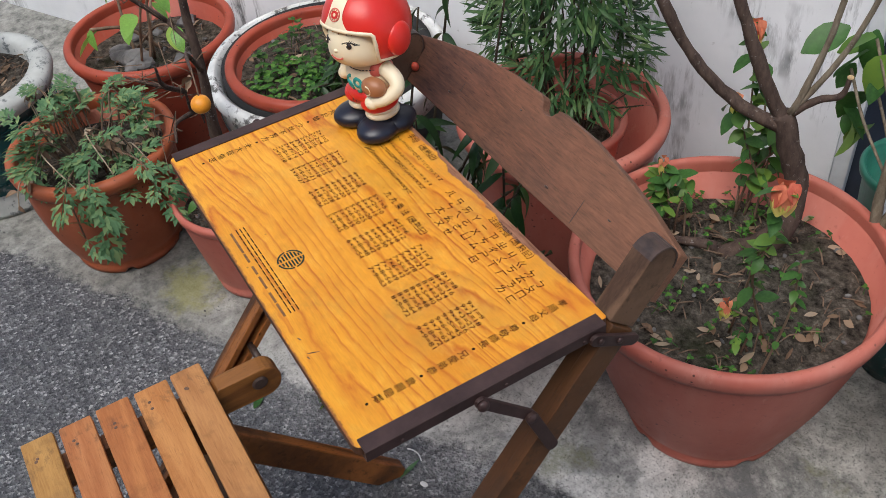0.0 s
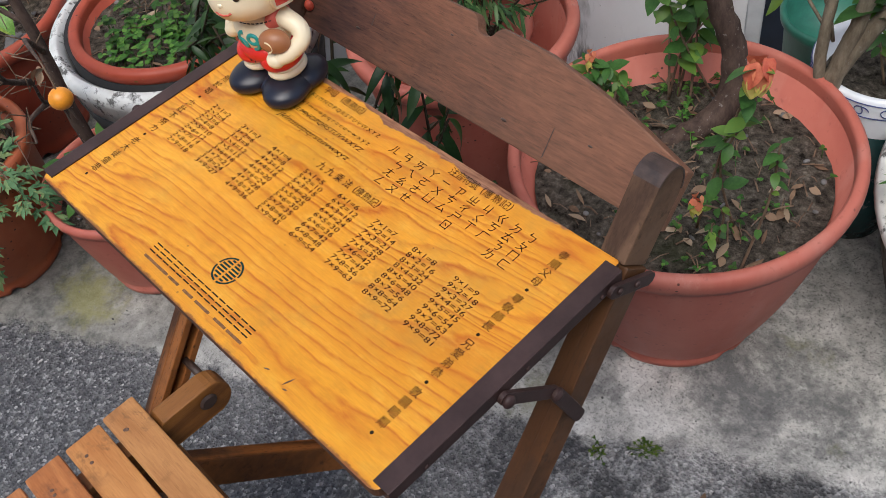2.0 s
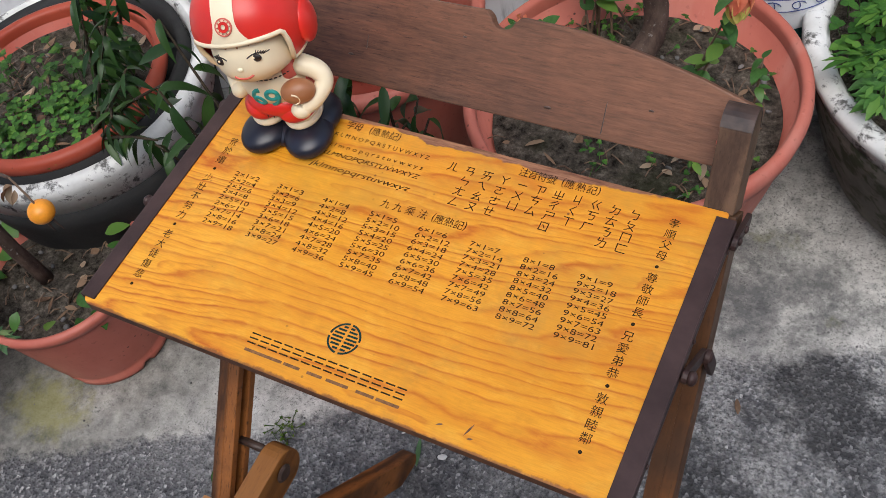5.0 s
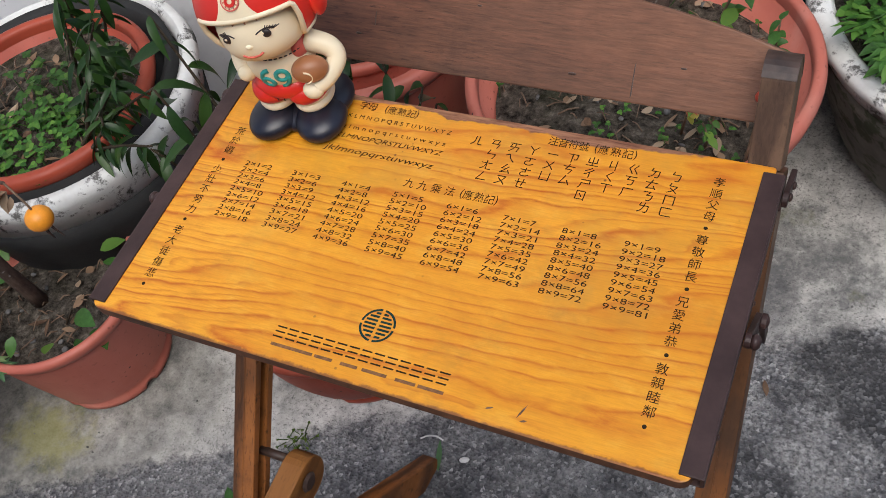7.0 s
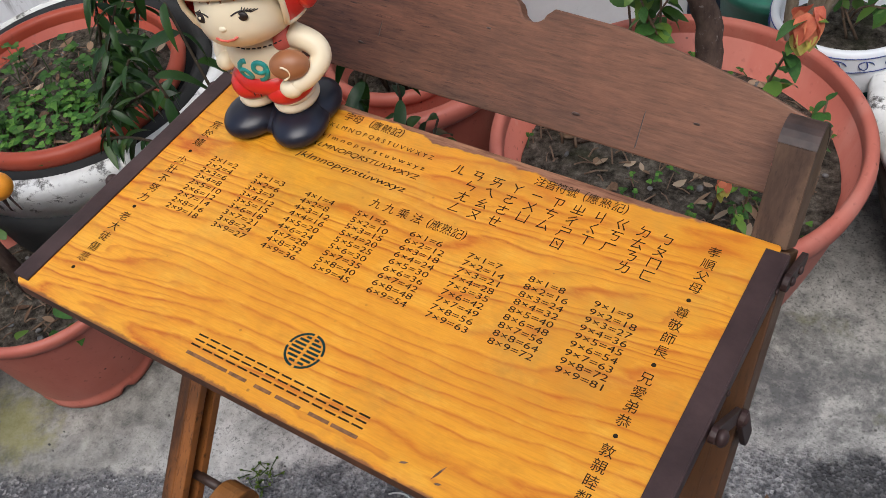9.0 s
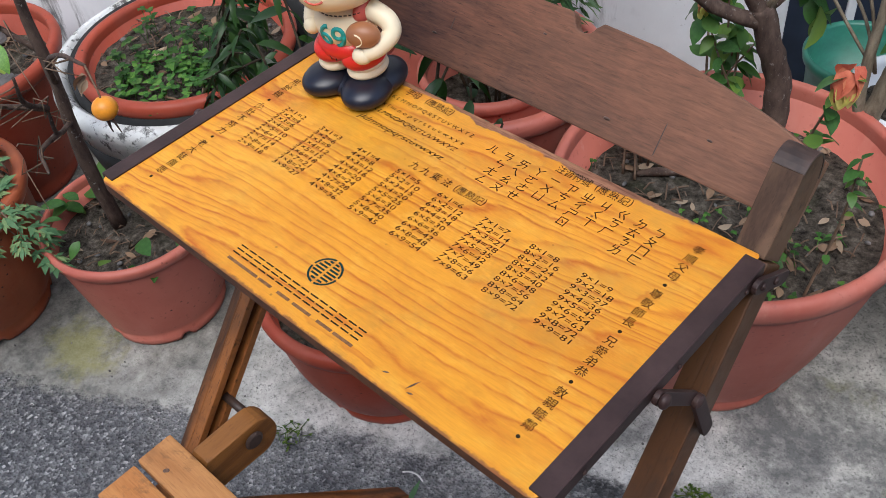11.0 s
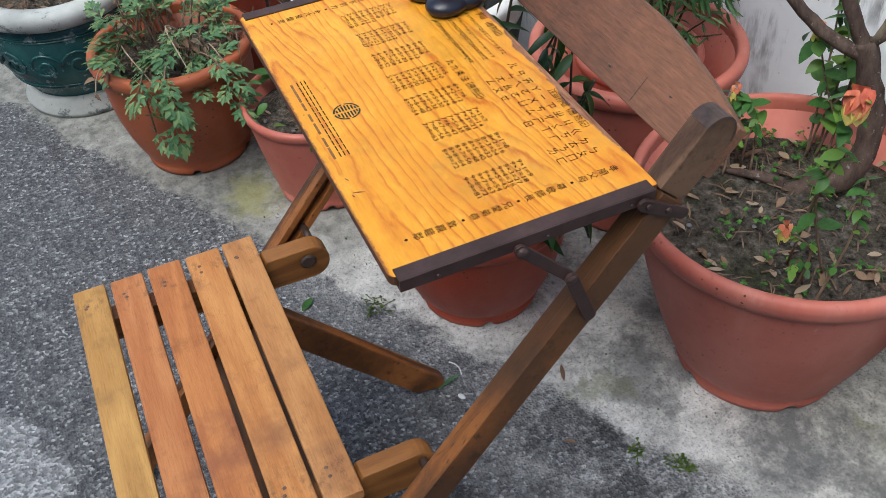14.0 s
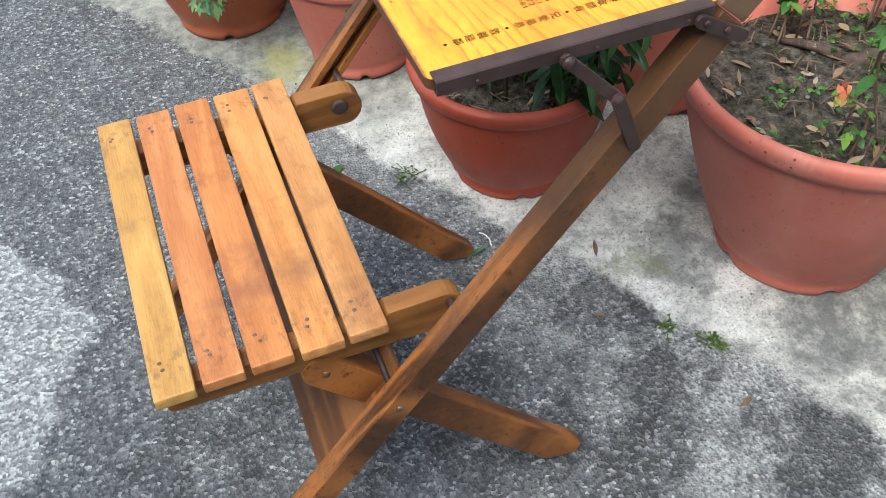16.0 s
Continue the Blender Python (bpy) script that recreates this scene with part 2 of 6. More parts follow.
def ground_material():
    """Asphalt lane with a ragged edge against an old, blotched concrete apron."""
    w = Mat("asphalt_and_concrete", 0.9, spec=0.15).world_co()
    x, y, z = w.xyz()
    across = w.math("ADD", w.math("MULTIPLY", x, -0.482), w.math("MULTIPLY", y, 0.876))
    rag = w.math("ADD", w.math("MULTIPLY_ADD", w.noise(5, 5, 0.65), 0.16, -0.08), w.math("MULTIPLY_ADD", w.noise(60, 3, 0.7), 0.05, -0.025))
    is_conc = w.ramp(w.math("MULTIPLY_ADD", w.math("ADD", across, rag), 22, -4.1), [(0.25, 0.0), (0.75, 1.0)])
    dist, col = w.voronoi(205)
    grit = w.ramp(col, [(0.0, (0.050, 0.051, 0.055)), (0.40, (0.118, 0.119, 0.124)), (0.72, (0.208, 0.208, 0.212)), (0.94, (0.60, 0.595, 0.58))])
    asp = w.mix(w.ramp(w.noise(3.1, 5, 0.6), [(0.35, 0.05), (0.68, 0.45)]), grit, (0.140, 0.141, 0.146))
    asp = w.mix(w.ramp(w.noise(11, 8, 0.82), [(0.34, 0.6), (0.50, 0.0)]), asp, (0.055, 0.055, 0.059))
    asp = w.mix(w.ramp(w.noise(20, 6, 0.75, w.mapped((1, 1, 1), loc=(3, 7, 0))), [(0.54, 0.0), (0.70, 0.6)]), asp, (0.30, 0.297, 0.29))
    asp = w.mix(w.ramp(w.noise(120, 4, 0.75), [(0.36, 0.7), (0.50, 0.0)]), asp, (0.030, 0.030, 0.033))
    off = w.math("MULTIPLY", w.math("ABSOLUTE", w.math("ADD", x, 0.02)), 0.52)
    worn_edge = w.math("ADD", w.math("ADD", y, off), w.math("MULTIPLY_ADD", w.noise(9, 5, 0.6), 0.14, -0.07))
    worn = w.ramp(w.math("MULTIPLY_ADD", worn_edge, -40, -16.2), [(0.2, 0.0), (0.8, 1.0)])
    pale = w.ramp(col, [(0.0, (0.13, 0.13, 0.13)), (0.5, (0.31, 0.31, 0.308)), (0.9, (0.66, 0.655, 0.645))])
    asp = w.mix(w.math("MULTIPLY", worn, 0.8), asp, pale)
    film = w.math("MULTIPLY", w.ramp(w.math("ADD", w.math("MULTIPLY_ADD", across, 2.2, 0.0), w.math("MULTIPLY", x, 0.55)), [(0.12, 0.0), (0.50, 1.0)]), w.ramp(w.noise(8, 7, 0.75), [(0.42, 0.0), (0.60, 0.9)]))
    asp = w.mix(film, asp, w.ramp(w.noise(160, 4, 0.8), [(0.38, (0.10, 0.10, 0.10)), (0.56, (0.55, 0.545, 0.525))]))
    tar = w.math("MULTIPLY", w.ramp(x, [(0.10, 0.0), (0.28, 1.0)]), w.ramp(w.noise(7, 6, 0.7, w.mapped((1, 1, 1), loc=(5, 8, 0))), [(0.46, 0.0), (0.56, 0.85)]))
    asp = w.mix(tar, asp, w.mix(w.ramp(col, [(0.5, 0.0), (0.95, 0.6)]), (0.045, 0.045, 0.047), (0.25, 0.25, 0.25)))
    blotch = w.math("MULTIPLY_ADD", w.noise(5.5, 7, 0.70, None, 0.3), 0.75, w.math("MULTIPLY", w.noise(1.9, 3, 0.5, w.mapped((1, 1, 1), loc=(4.4, 0.7, 0))), 0.25))
    blotch = w.math("ADD", blotch, w.math("MULTIPLY_ADD", w.noise(48, 8, 0.85), 0.42, -0.21))
    conc = w.ramp(blotch, [(0.36, (0.17, 0.17, 0.168)), (0.43, (0.30, 0.297, 0.28)), (0.50, (0.50, 0.49, 0.46)), (0.62, (0.78, 0.77, 0.73))])
    speck = w.ramp(w.noise(210, 5, 0.8), [(0.38, 1.0), (0.47, 0.0)])
    conc = w.mix(w.math("MULTIPLY", speck, 0.75), conc, (0.11, 0.11, 0.105))
    oil = w.ramp(w.noise(4.2, 5, 0.65, w.mapped((1, 1, 1), loc=(2.2, 4.1, 0))), [(0.56, 0.0), (0.64, 0.6)])
    conc = w.mix(oil, conc, (0.085, 0.087, 0.092))
    mossy = w.ramp(w.noise(6.3, 5, 0.7, w.mapped((1, 1, 1), loc=(9.2, 1.1, 0))), [(0.60, 0.0), (0.70, 0.55)])
    conc = w.mix(mossy, conc, (0.15, 0.155, 0.055))
    # the concrete gets darker towards negative x, broken up by noise
    dark_low_x = w.math("MULTIPLY", w.ramp(w.math("MULTIPLY_ADD", w.noise(4.5, 6, 0.7, w.mapped((1, 1, 1), loc=(6, 3, 0))), 0.9, w.math("MULTIPLY", x, -1.0)), [(0.56, 0.0), (0.90, 0.8)]), 1.0)
    conc = w.mix(dark_low_x, conc, w.ramp(w.noise(30, 6, 0.75), [(0.36, (0.085, 0.085, 0.078)), (0.62, (0.30, 0.295, 0.26))]))
    # a yellow-green growth spread beside the small pot
    gx, gy = w.math("ADD", x, 0.555), w.math("ADD", y, -0.030)
    away = w.math("SQRT", w.math("ADD", w.math("MULTIPLY", gx, gx), w.math("MULTIPLY", w.math("MULTIPLY", gy, gy), 2.2)))
    growth = w.ramp(w.math("MULTIPLY_ADD", w.noise(26, 6, 0.75), 0.22, w.math("MULTIPLY_ADD", away, -1.0, 0.02)), [(0.03, 0.0), (0.10, 0.6)])
    conc = w.mix(growth, conc, (0.30, 0.29, 0.095))
    w.colour(w.mix(is_conc, asp, conc))
    h = w.math("ADD", w.math("MULTIPLY", dist, w.math("MULTIPLY_ADD", is_conc, -1.3, 1.4)), w.math("MULTIPLY", w.noise(150, 4, 0.75), w.math("MULTIPLY_ADD", is_conc, -0.35, 0.8)))
    return w.bump(h, 0.8, 0.0034).m


def soil_material():
    w = Mat("dark_potting_soil", 0.95, spec=0.08).world_co()
    c = w.ramp(w.noise(60, 6, 0.75), [(0.34, (0.014, 0.012, 0.010)), (0.54, (0.115, 0.098, 0.078)), (0.74, (0.29, 0.255, 0.205))])
    w.colour(w.mix(w.ramp(w.noise(11, 4), [(0.55, 0.0), (0.7, 0.6)]), c, (0.035, 0.042, 0.018)))
    return w.bump(w.noise(75, 6, 0.75), 1.0, 0.012).m


def wall_material():
    w = Mat("whitewashed_render", 0.85, spec=0.25).world_co()
    c = w.ramp(w.noise(3, 6, 0.6), [(0.35, (0.70, 0.71, 0.73)), (0.65, (0.83, 0.84, 0.86))])
    runs = w.noise(22, 6, 0.75, w.mapped((1, 1, 0.16)))
    patch = w.ramp(w.noise(3.4, 4, 0.6, w.mapped((1, 1, 1), loc=(1.3, 0.4, 0.2))), [(0.48, 0.0), (0.60, 1.0)])
    c = w.mix(w.math("MULTIPLY", patch, w.ramp(runs, [(0.48, 0.0), (0.60, 0.9)])), c, (0.10, 0.10, 0.10))
    c = w.mix(w.ramp(w.noise(55, 4, 0.7), [(0.66, 0.0), (0.75, 0.6)]), c, (0.25, 0.24, 0.22))
    return w.colour(c).bump(w.noise(40, 6, 0.65), 0.3, 0.003).m


def plain(name, c, rough=0.5, var=0.25, scale=30, metal=0.0, spec=0.5, bump=0.1):
    w = Mat(name, rough, metal, spec)
    w.colour(w.ramp(w.noise(scale, 4, 0.6), [(0.3, tuple(x * (1 - var) for x in c)), (0.7, tuple(min(1, x * (1 + var)) for x in c))]))
    return w.bump(w.noise(scale * 4, 3, 0.6), bump, 0.0008).m


def foliage(name, dark, mid, tip, rough=0.45, through=0.25):
    """Leaf tissue: each leaf takes its own tone, with a paler midrib side and some light through it."""
    w = Mat(name, rough, spec=0.3)
    r = w.math("FRACT", w.math("ADD", w.random(), w.math("MULTIPLY", w.island(), 3.7)))
    c = w.ramp(r, [(0.0, dark), (0.55, mid), (1.0, tip)])
    c = w.mix(w.ramp(w.noise(120, 3, 0.6), [(0.4, 0.0), (0.8, 0.5)]), c, tuple(min(1, v * 1.6) for v in mid))
    w.colour(c)
    tr = w.node("ShaderNodeBsdfTranslucent")
    w.link(c, tr.inputs["Color"])
    mx = w.node("ShaderNodeMixShader")
    mx.inputs[0].default_value = through
    w.link(w.b.outputs[0], mx.inputs[1])
    w.link(tr.outputs[0], mx.inputs[2])
    w.link(mx.outputs[0], w.t.nodes["Material Output"].inputs["Surface"])
    w.bump(w.noise(160, 2, 0.5), 0.15, 0.0008)
    return w.m


def bark(name, light, dark):
    w = Mat(name, 0.85, spec=0.25)
    n = w.noise(70, 5, 0.7, w.mapped((1, 1, 0.35)))
    c = w.ramp(n, [(0.3, dark), (0.7, light)])
    c = w.mix(w.ramp(w.noise(110, 3, 0.7), [(0.62, 0.0), (0.72, 0.7)]), c, (0.30, 0.28, 0.25))
    return w.colour(c).bump(n, 0.7, 0.004).m


def enamel(name, low, high, chips, rough=0.35, at=0.6):
    """Glazed or limewashed pot with chipped and dirty patches."""
    w = Mat(name, rough, spec=0.5).world_co()
    c = w.ramp(w.noise(12, 5, 0.65), [(0.3, low), (0.7, high)])
    f = w.ramp(w.noise(26, 6, 0.75), [(at, 0.0), (at + 0.08, 0.9)])
    w.colour(w.mix(f, c, chips))
    w.rough(w.math("MULTIPLY_ADD", f, 0.4, rough))
    return w.bump(w.noise(45, 5, 0.7), 0.4, 0.003).m


M_TOP = desk_top_material()
M_STEEL = painted_metal()
M_INK = plain("black_print", (0.030, 0.020, 0.010), 0.8, 0.5, 300, spec=0.12)
M_LOGO = plain("dark_green_print", (0.010, 0.036, 0.036), 0.8, 0.4, 200, spec=0.15)
M_FADED = plain("faded_brown_print", (0.20, 0.085, 0.03), 0.6, 0.4, 300)
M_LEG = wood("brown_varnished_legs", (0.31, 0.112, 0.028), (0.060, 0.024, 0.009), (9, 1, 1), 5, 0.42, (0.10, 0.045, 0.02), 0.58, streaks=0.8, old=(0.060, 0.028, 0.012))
M_SHORT = wood("orange_varnished_short_legs", (0.36, 0.125, 0.029), (0.100, 0.036, 0.011), (9, 1, 1), 5, 0.40, (0.11, 0.05, 0.022), 0.58, streaks=0.7)
M_LEG_X = wood("brown_varnished_crosspiece", (0.26, 0.105, 0.03), (0.12, 0.045, 0.015), (1, 9, 9), 5, 0.45, (0.18, 0.11, 0.06))
M_POST = wood("weathered_brown_post", (0.150, 0.085, 0.050), (0.060, 0.032, 0.019), (9, 1.5, 1.5), 6, 0.62, (0.19, 0.13, 0.09), 0.62, spec=0.25, streaks=0.5)
M_SLAT = wood("honey_seat_slats", (0.58, 0.255, 0.078), (0.42, 0.150, 0.038), (1, 9, 9), 4, 0.5, (0.25, 0.10, 0.045), 0.60, 0.26, bands=0.35, nailed=True)
M_SLAT_GOLD = wood("pale_gold_seat_slat", (0.55, 0.275, 0.085), (0.38, 0.165, 0.045), (1, 9, 9), 4, 0.5, (0.25, 0.12, 0.05), 0.60, 0.1, bands=0.35, nailed=True)
M_SLAT_RED = wood("reddish_seat_slat", (0.54, 0.215, 0.060), (0.38, 0.125, 0.032), (1, 9, 9), 4, 0.5, (0.25, 0.09, 0.045), 0.60, 0.1, bands=0.35, nailed=True)
M_RAIL = wood("amber_seat_rails", (0.27, 0.108, 0.025), (0.15, 0.055, 0.013), (9, 1, 9), 4, 0.45, (0.20, 0.11, 0.05))
M_BOARD = wood("weathered_backrest", (0.185, 0.078, 0.044), (0.050, 0.024, 0.016), (1, 6, 6), 5, 0.5, (0.055, 0.034, 0.028), 0.58, spec=0.35, streaks=0.85, bands=0.22, pale_end=(0.32, 0.150, 0.082))
M_CAP = plain("dark_worn_cap", (0.055, 0.032, 0.024), 0.5, 0.5, 60)
M_NAIL = plain("rusty_nail", (0.17, 0.10, 0.07), 0.6, 0.4, 200, 0.5)
M_BOLT = plain("dull_bolt", (0.26, 0.17, 0.11), 0.4, 0.3, 200, 0.8)
M_RED = plain("red_bud", (0.55, 0.08, 0.04), 0.5)
M_CLAY_PALE = clay("faded_terracotta_plastic", (0.53, 0.165, 0.118), (0.43, 0.112, 0.078), (0.58, 0.28, 0.22))
M_CLAY_DARK = clay("brick_red_plastic", (0.40, 0.072, 0.036), (0.29, 0.045, 0.022), (0.34, 0.11, 0.07))
M_CLAY_WARM = clay("orange_terracotta", (0.46, 0.125, 0.050), (0.30, 0.068, 0.026), (0.36, 0.16, 0.09))
M_GROUND = ground_material()
M_SOIL = soil_material()
M_WALL = wall_material()
M_GREYWALL = plain("grey_sky_block", (0.30, 0.30, 0.29), 0.9, 0.2, 2)
M_WHITE = enamel("chipped_white_glaze", (0.55, 0.55, 0.52), (0.80, 0.80, 0.78), (0.055, 0.05, 0.045), 0.55, 0.54)
M_BLACK = enamel("grimy_black_rubberised_wall", (0.008, 0.008, 0.009), (0.020, 0.020, 0.019), (0.07, 0.068, 0.065), 0.8, 0.66)
M_MOSSY = enamel("mossy_concrete", (0.05, 0.045, 0.038), (0.15, 0.135, 0.11), (0.03, 0.036, 0.015), 0.9, 0.5)
M_TEAL = enamel("teal_glazed_stoneware", (0.008, 0.040, 0.042), (0.02, 0.105, 0.105), (0.20, 0.26, 0.26), 0.24, 0.58)
M_LIME = enamel("cement_splashed_rim", (0.34, 0.35, 0.33), (0.52, 0.53, 0.50), (0.10, 0.11, 0.11), 0.75, 0.55)
M_PORCELAIN = enamel("white_porcelain", (0.70, 0.73, 0.76), (0.80, 0.82, 0.84), (0.45, 0.47, 0.5), 0.2, 0.72)
M_COBALT = plain("cobalt_pattern", (0.03, 0.05, 0.20), 0.3)
M_GREENPLASTIC = plain("green_plastic", (0.03, 0.16, 0.11), 0.4)
M_DOOR = plain("navy_door_paint", (0.022, 0.030, 0.050), 0.35, 0.3, 12)
M_FRAME = plain("white_door_frame", (0.62, 0.64, 0.66), 0.5, 0.12, 20)
M_BARK = bark("grey_brown_bark", (0.125, 0.085, 0.066), (0.040, 0.025, 0.020))
M_BARK_PALE = bark("pale_striped_bark", (0.30, 0.25, 0.18), (0.10, 0.075, 0.05))
M_TWIG = bark("dry_twig", (0.26, 0.18, 0.12), (0.10, 0.06, 0.04))
M_PALE_TWIG = bark("pale_dead_twig", (0.48, 0.40, 0.29), (0.24, 0.17, 0.11))
M_STALK = bark("dark_stalk", (0.07, 0.05, 0.03), (0.025, 0.018, 0.012))
M_MUGWORT = foliage("grey_green_mugwort", (0.060, 0.140, 0.060), (0.125, 0.235, 0.105), (0.27, 0.34, 0.13), 0.6)
M_LANCE = foliage("dark_green_lance_leaf", (0.009, 0.027, 0.006), (0.019, 0.050, 0.011), (0.048, 0.100, 0.020), 0.36, 0.2)
M_SHRUB = foliage("fresh_green_leaf", (0.028, 0.080, 0.018), (0.060, 0.150, 0.032), (0.20, 0.32, 0.05), 0.4)
M_BROAD = foliage("lime_broad_leaf", (0.10, 0.24, 0.04), (0.20, 0.38, 0.07), (0.42, 0.52, 0.10), 0.35)
M_CLOVER = foliage("bright_clover", (0.030, 0.095, 0.018), (0.065, 0.175, 0.028), (0.14, 0.28, 0.045), 0.5)
M_WEED = foliage("dark_weed_leaf", (0.018, 0.055, 0.010), (0.040, 0.105, 0.018), (0.09, 0.17, 0.03), 0.5)
M_NEEDLE = foliage("podocarpus_needle", (0.020, 0.058, 0.018), (0.050, 0.112, 0.036), (0.15, 0.23, 0.08), 0.42)
M_DRY = foliage("dry_leaf", (0.09, 0.05, 0.03), (0.22, 0.14, 0.085), (0.38, 0.30, 0.21), 0.8, 0.1)
M_BRACT = foliage("red_bract", (0.66, 0.13, 0.08), (0.74, 0.24, 0.13), (0.78, 0.38, 0.17), 0.5)
M_BRACT_Y = foliage("yellow_bract", (0.52, 0.54, 0.10), (0.70, 0.62, 0.16), (0.78, 0.52, 0.18), 0.5)
M_CUT = plain("fresh_cut_wood", (0.55, 0.38, 0.20), 0.8, 0.3, 200)
M_GREYPLASTIC = plain("faded_grey_plastic", (0.42, 0.43, 0.43), 0.55, 0.22, 14)
M_FRUIT = plain("orange_fruit_skin", (0.80, 0.30, 0.02), 0.4, 0.12, 150)
M_STONE = plain("grey_stone", (0.14, 0.135, 0.13), 0.85, 0.5, 25, bump=0.5)
M_MOSS = foliage("ground_moss", (0.03, 0.06, 0.01), (0.07, 0.12, 0.02), (0.13, 0.16, 0.03), 0.9)
D_CREAM = plain("cream_vinyl", (0.84, 0.73, 0.51), 0.4, 0.07, 14)
D_RED = plain("red_vinyl", (0.70, 0.028, 0.018), 0.32, 0.14, 9)
D_NAVY = plain("navy_black_vinyl", (0.010, 0.011, 0.020), 0.34, 0.4, 20)
D_PINK = plain("faded_red_vinyl", (0.66, 0.13, 0.09), 0.4, 0.2, 20)
D_BROWN = plain("brown_vinyl", (0.34, 0.14, 0.06), 0.42, 0.15, 15)
D_TEAL = plain("teal_print", (0.02, 0.33, 0.31), 0.4)
D_DARK = plain("dark_print", (0.02, 0.012, 0.01), 0.5)

# ---- builders ----


def finish(name, bm, mats, smooth=False):
    me = bpy.data.meshes.new(name)
    bmesh.ops.recalc_face_normals(bm, faces=bm.faces)
    if smooth:
        for f in bm.faces:
            f.smooth = True
    bm.to_mesh(me)
    bm.free()
    for m in mats if isinstance(mats, (list, tuple)) else [mats]:
        me.materials.append(m)
    return me


def part(name, bm, mat, parent=None, label="", smooth=False):
    """Links a bmesh as one mesh object, under a thing or a part."""
    ob = new(name, finish(name, bm, mat, smooth))
    under(ob, parent)
    return tagged(ob, label)


def under(ob, parent):
    """Parents ob so that its own numbers stay in the world's metres."""
    if parent is not None:
        ob.parent = parent
        if parent.type == "EMPTY":
            ob.matrix_parent_inverse = Matrix.Translation(-parent.location)


def thing(name, label, category, group="", loc=(0, 0, 0), kind=""):
    ob = new(name)
    ob.location = loc
    ob.empty_display_size = 0.05
    return tagged(ob, label, category, group, kind)


def box(x0, x1, y0, y1, z0, z1, bevel=0.0, bm=None, mat=0):
    made = bmesh.new()
    bmesh.ops.create_cube(made, size=1, matrix=Matrix.Translation(((x0 + x1) / 2, (y0 + y1) / 2, (z0 + z1) / 2)) @ Matrix.Diagonal((x1 - x0, y1 - y0, z1 - z0, 1)))
    if bevel:
        bmesh.ops.bevel(made, geom=made.edges[:], offset=bevel, segments=2, affect="EDGES", profile=0.6)
    for f in made.faces:
        f.material_index = mat
    return merge(bm, made)


def merge(bm, made):
    if bm is None:
        return made
    me = bpy.data.meshes.new("tmp")
    made.to_mesh(me)
    made.free()
    bm.from_mesh(me)
    bpy.data.meshes.remove(me)
    return bm


def prism_x(outline, x0, x1, bevel=0.0, bm=None, mat=0):
    """An outline of (y, z) pulled out along x."""
    made = bmesh.new()
    a = [made.verts.new((x0, y, z)) for y, z in outline]
    b = [made.verts.new((x1, y, z)) for y, z in outline]
    made.faces.new(a)
    made.faces.new(b[::-1])
    for i in range(len(a)):
        j = (i + 1) % len(a)
        made.faces.new((a[i], b[i], b[j], a[j]))
    bmesh.ops.recalc_face_normals(made, faces=made.faces)
    if bevel:
        es = [e for e in made.edges if len(e.link_faces) == 2 and e.calc_face_angle(0) > 0.5]
        bmesh.ops.bevel(made, geom=es, offset=bevel, segments=2, affect="EDGES", profile=0.6)
    for f in made.faces:
        f.material_index = mat
    return merge(bm, made)


def prism_z(outline, z0, z1, bevel=0.0, bm=None, mat=0):
    made = prism_x([(x, y) for x, y in outline], z0, z1, bevel)
    for v in made.verts:
        v.co = Vector((v.co.y, v.co.z, v.co.x))
    for f in made.faces:
        f.material_index = mat
    return merge(bm, made)


def lathe(profile, seg=48, bm=None, mat=0, wobble=0.0, seed=0):
    """Spins (radius, z) pairs round z; the ends close on the axis when their radius is 0."""
    made = bmesh.new()
    rings = []
    for r, z in profile:
        if r < 1e-6:
            rings.append([made.verts.new((0, 0, z))])
        else:
            ring = []
            for i in range(seg):
                a = 2 * math.pi * i / seg
                k = 1 + wobble * noise.noise(Vector((math.cos(a) * 1.3 + seed, math.sin(a) * 1.3, z * 4)))
                ring.append(made.verts.new((r * k * math.cos(a), r * k * math.sin(a), z)))
            rings.append(ring)
    for p, q in zip(rings, rings[1:]):
        for i in range(seg):
            j = (i + 1) % seg
            if len(p) == 1 and len(q) == 1:
                continue
            if len(p) == 1:
                made.faces.new((p[0], q[i], q[j]))
            elif len(q) == 1:
                made.faces.new((p[i], p[j], q[0]))
            else:
                made.faces.new((p[i], p[j], q[j], q[i]))
    for f in made.faces:
        f.material_index = mat
    return merge(bm, made)


def tube(points, radii, seg=8, bm=None, mat=0, knots=0.0):
    """A limb through points, with a radius at each."""
    made = bmesh.new()
    pts = [Vector(p) for p in points]
    rs = radii if isinstance(radii, (list, tuple)) else [radii] * len(pts)
    prev = None
    side = None
    for i, p in enumerate(pts):
        d = (pts[min(i + 1, len(pts) - 1)] - pts[max(i - 1, 0)]).normalized()
        if side is None:
            side = d.orthogonal().normalized()
        side = (side - d * side.dot(d)).normalized()
        up = d.cross(side)
        ring = []
        for k in range(seg):
            a = 2 * math.pi * k / seg
            r = rs[i] * (1 + knots * noise.noise(p * 60 + Vector((math.cos(a), math.sin(a), 0))))
            ring.append(made.verts.new(p + side * math.cos(a) * r + up * math.sin(a) * r))
        if prev:
            for k in range(seg):
                j = (k + 1) % seg
                made.faces.new((prev[k], prev[j], ring[j], ring[k]))
        else:
            made.faces.new(ring[::-1])
        prev = ring
    made.faces.new(prev)
    for f in made.faces:
        f.material_index, f.smooth = mat, True
    return merge(bm, made)


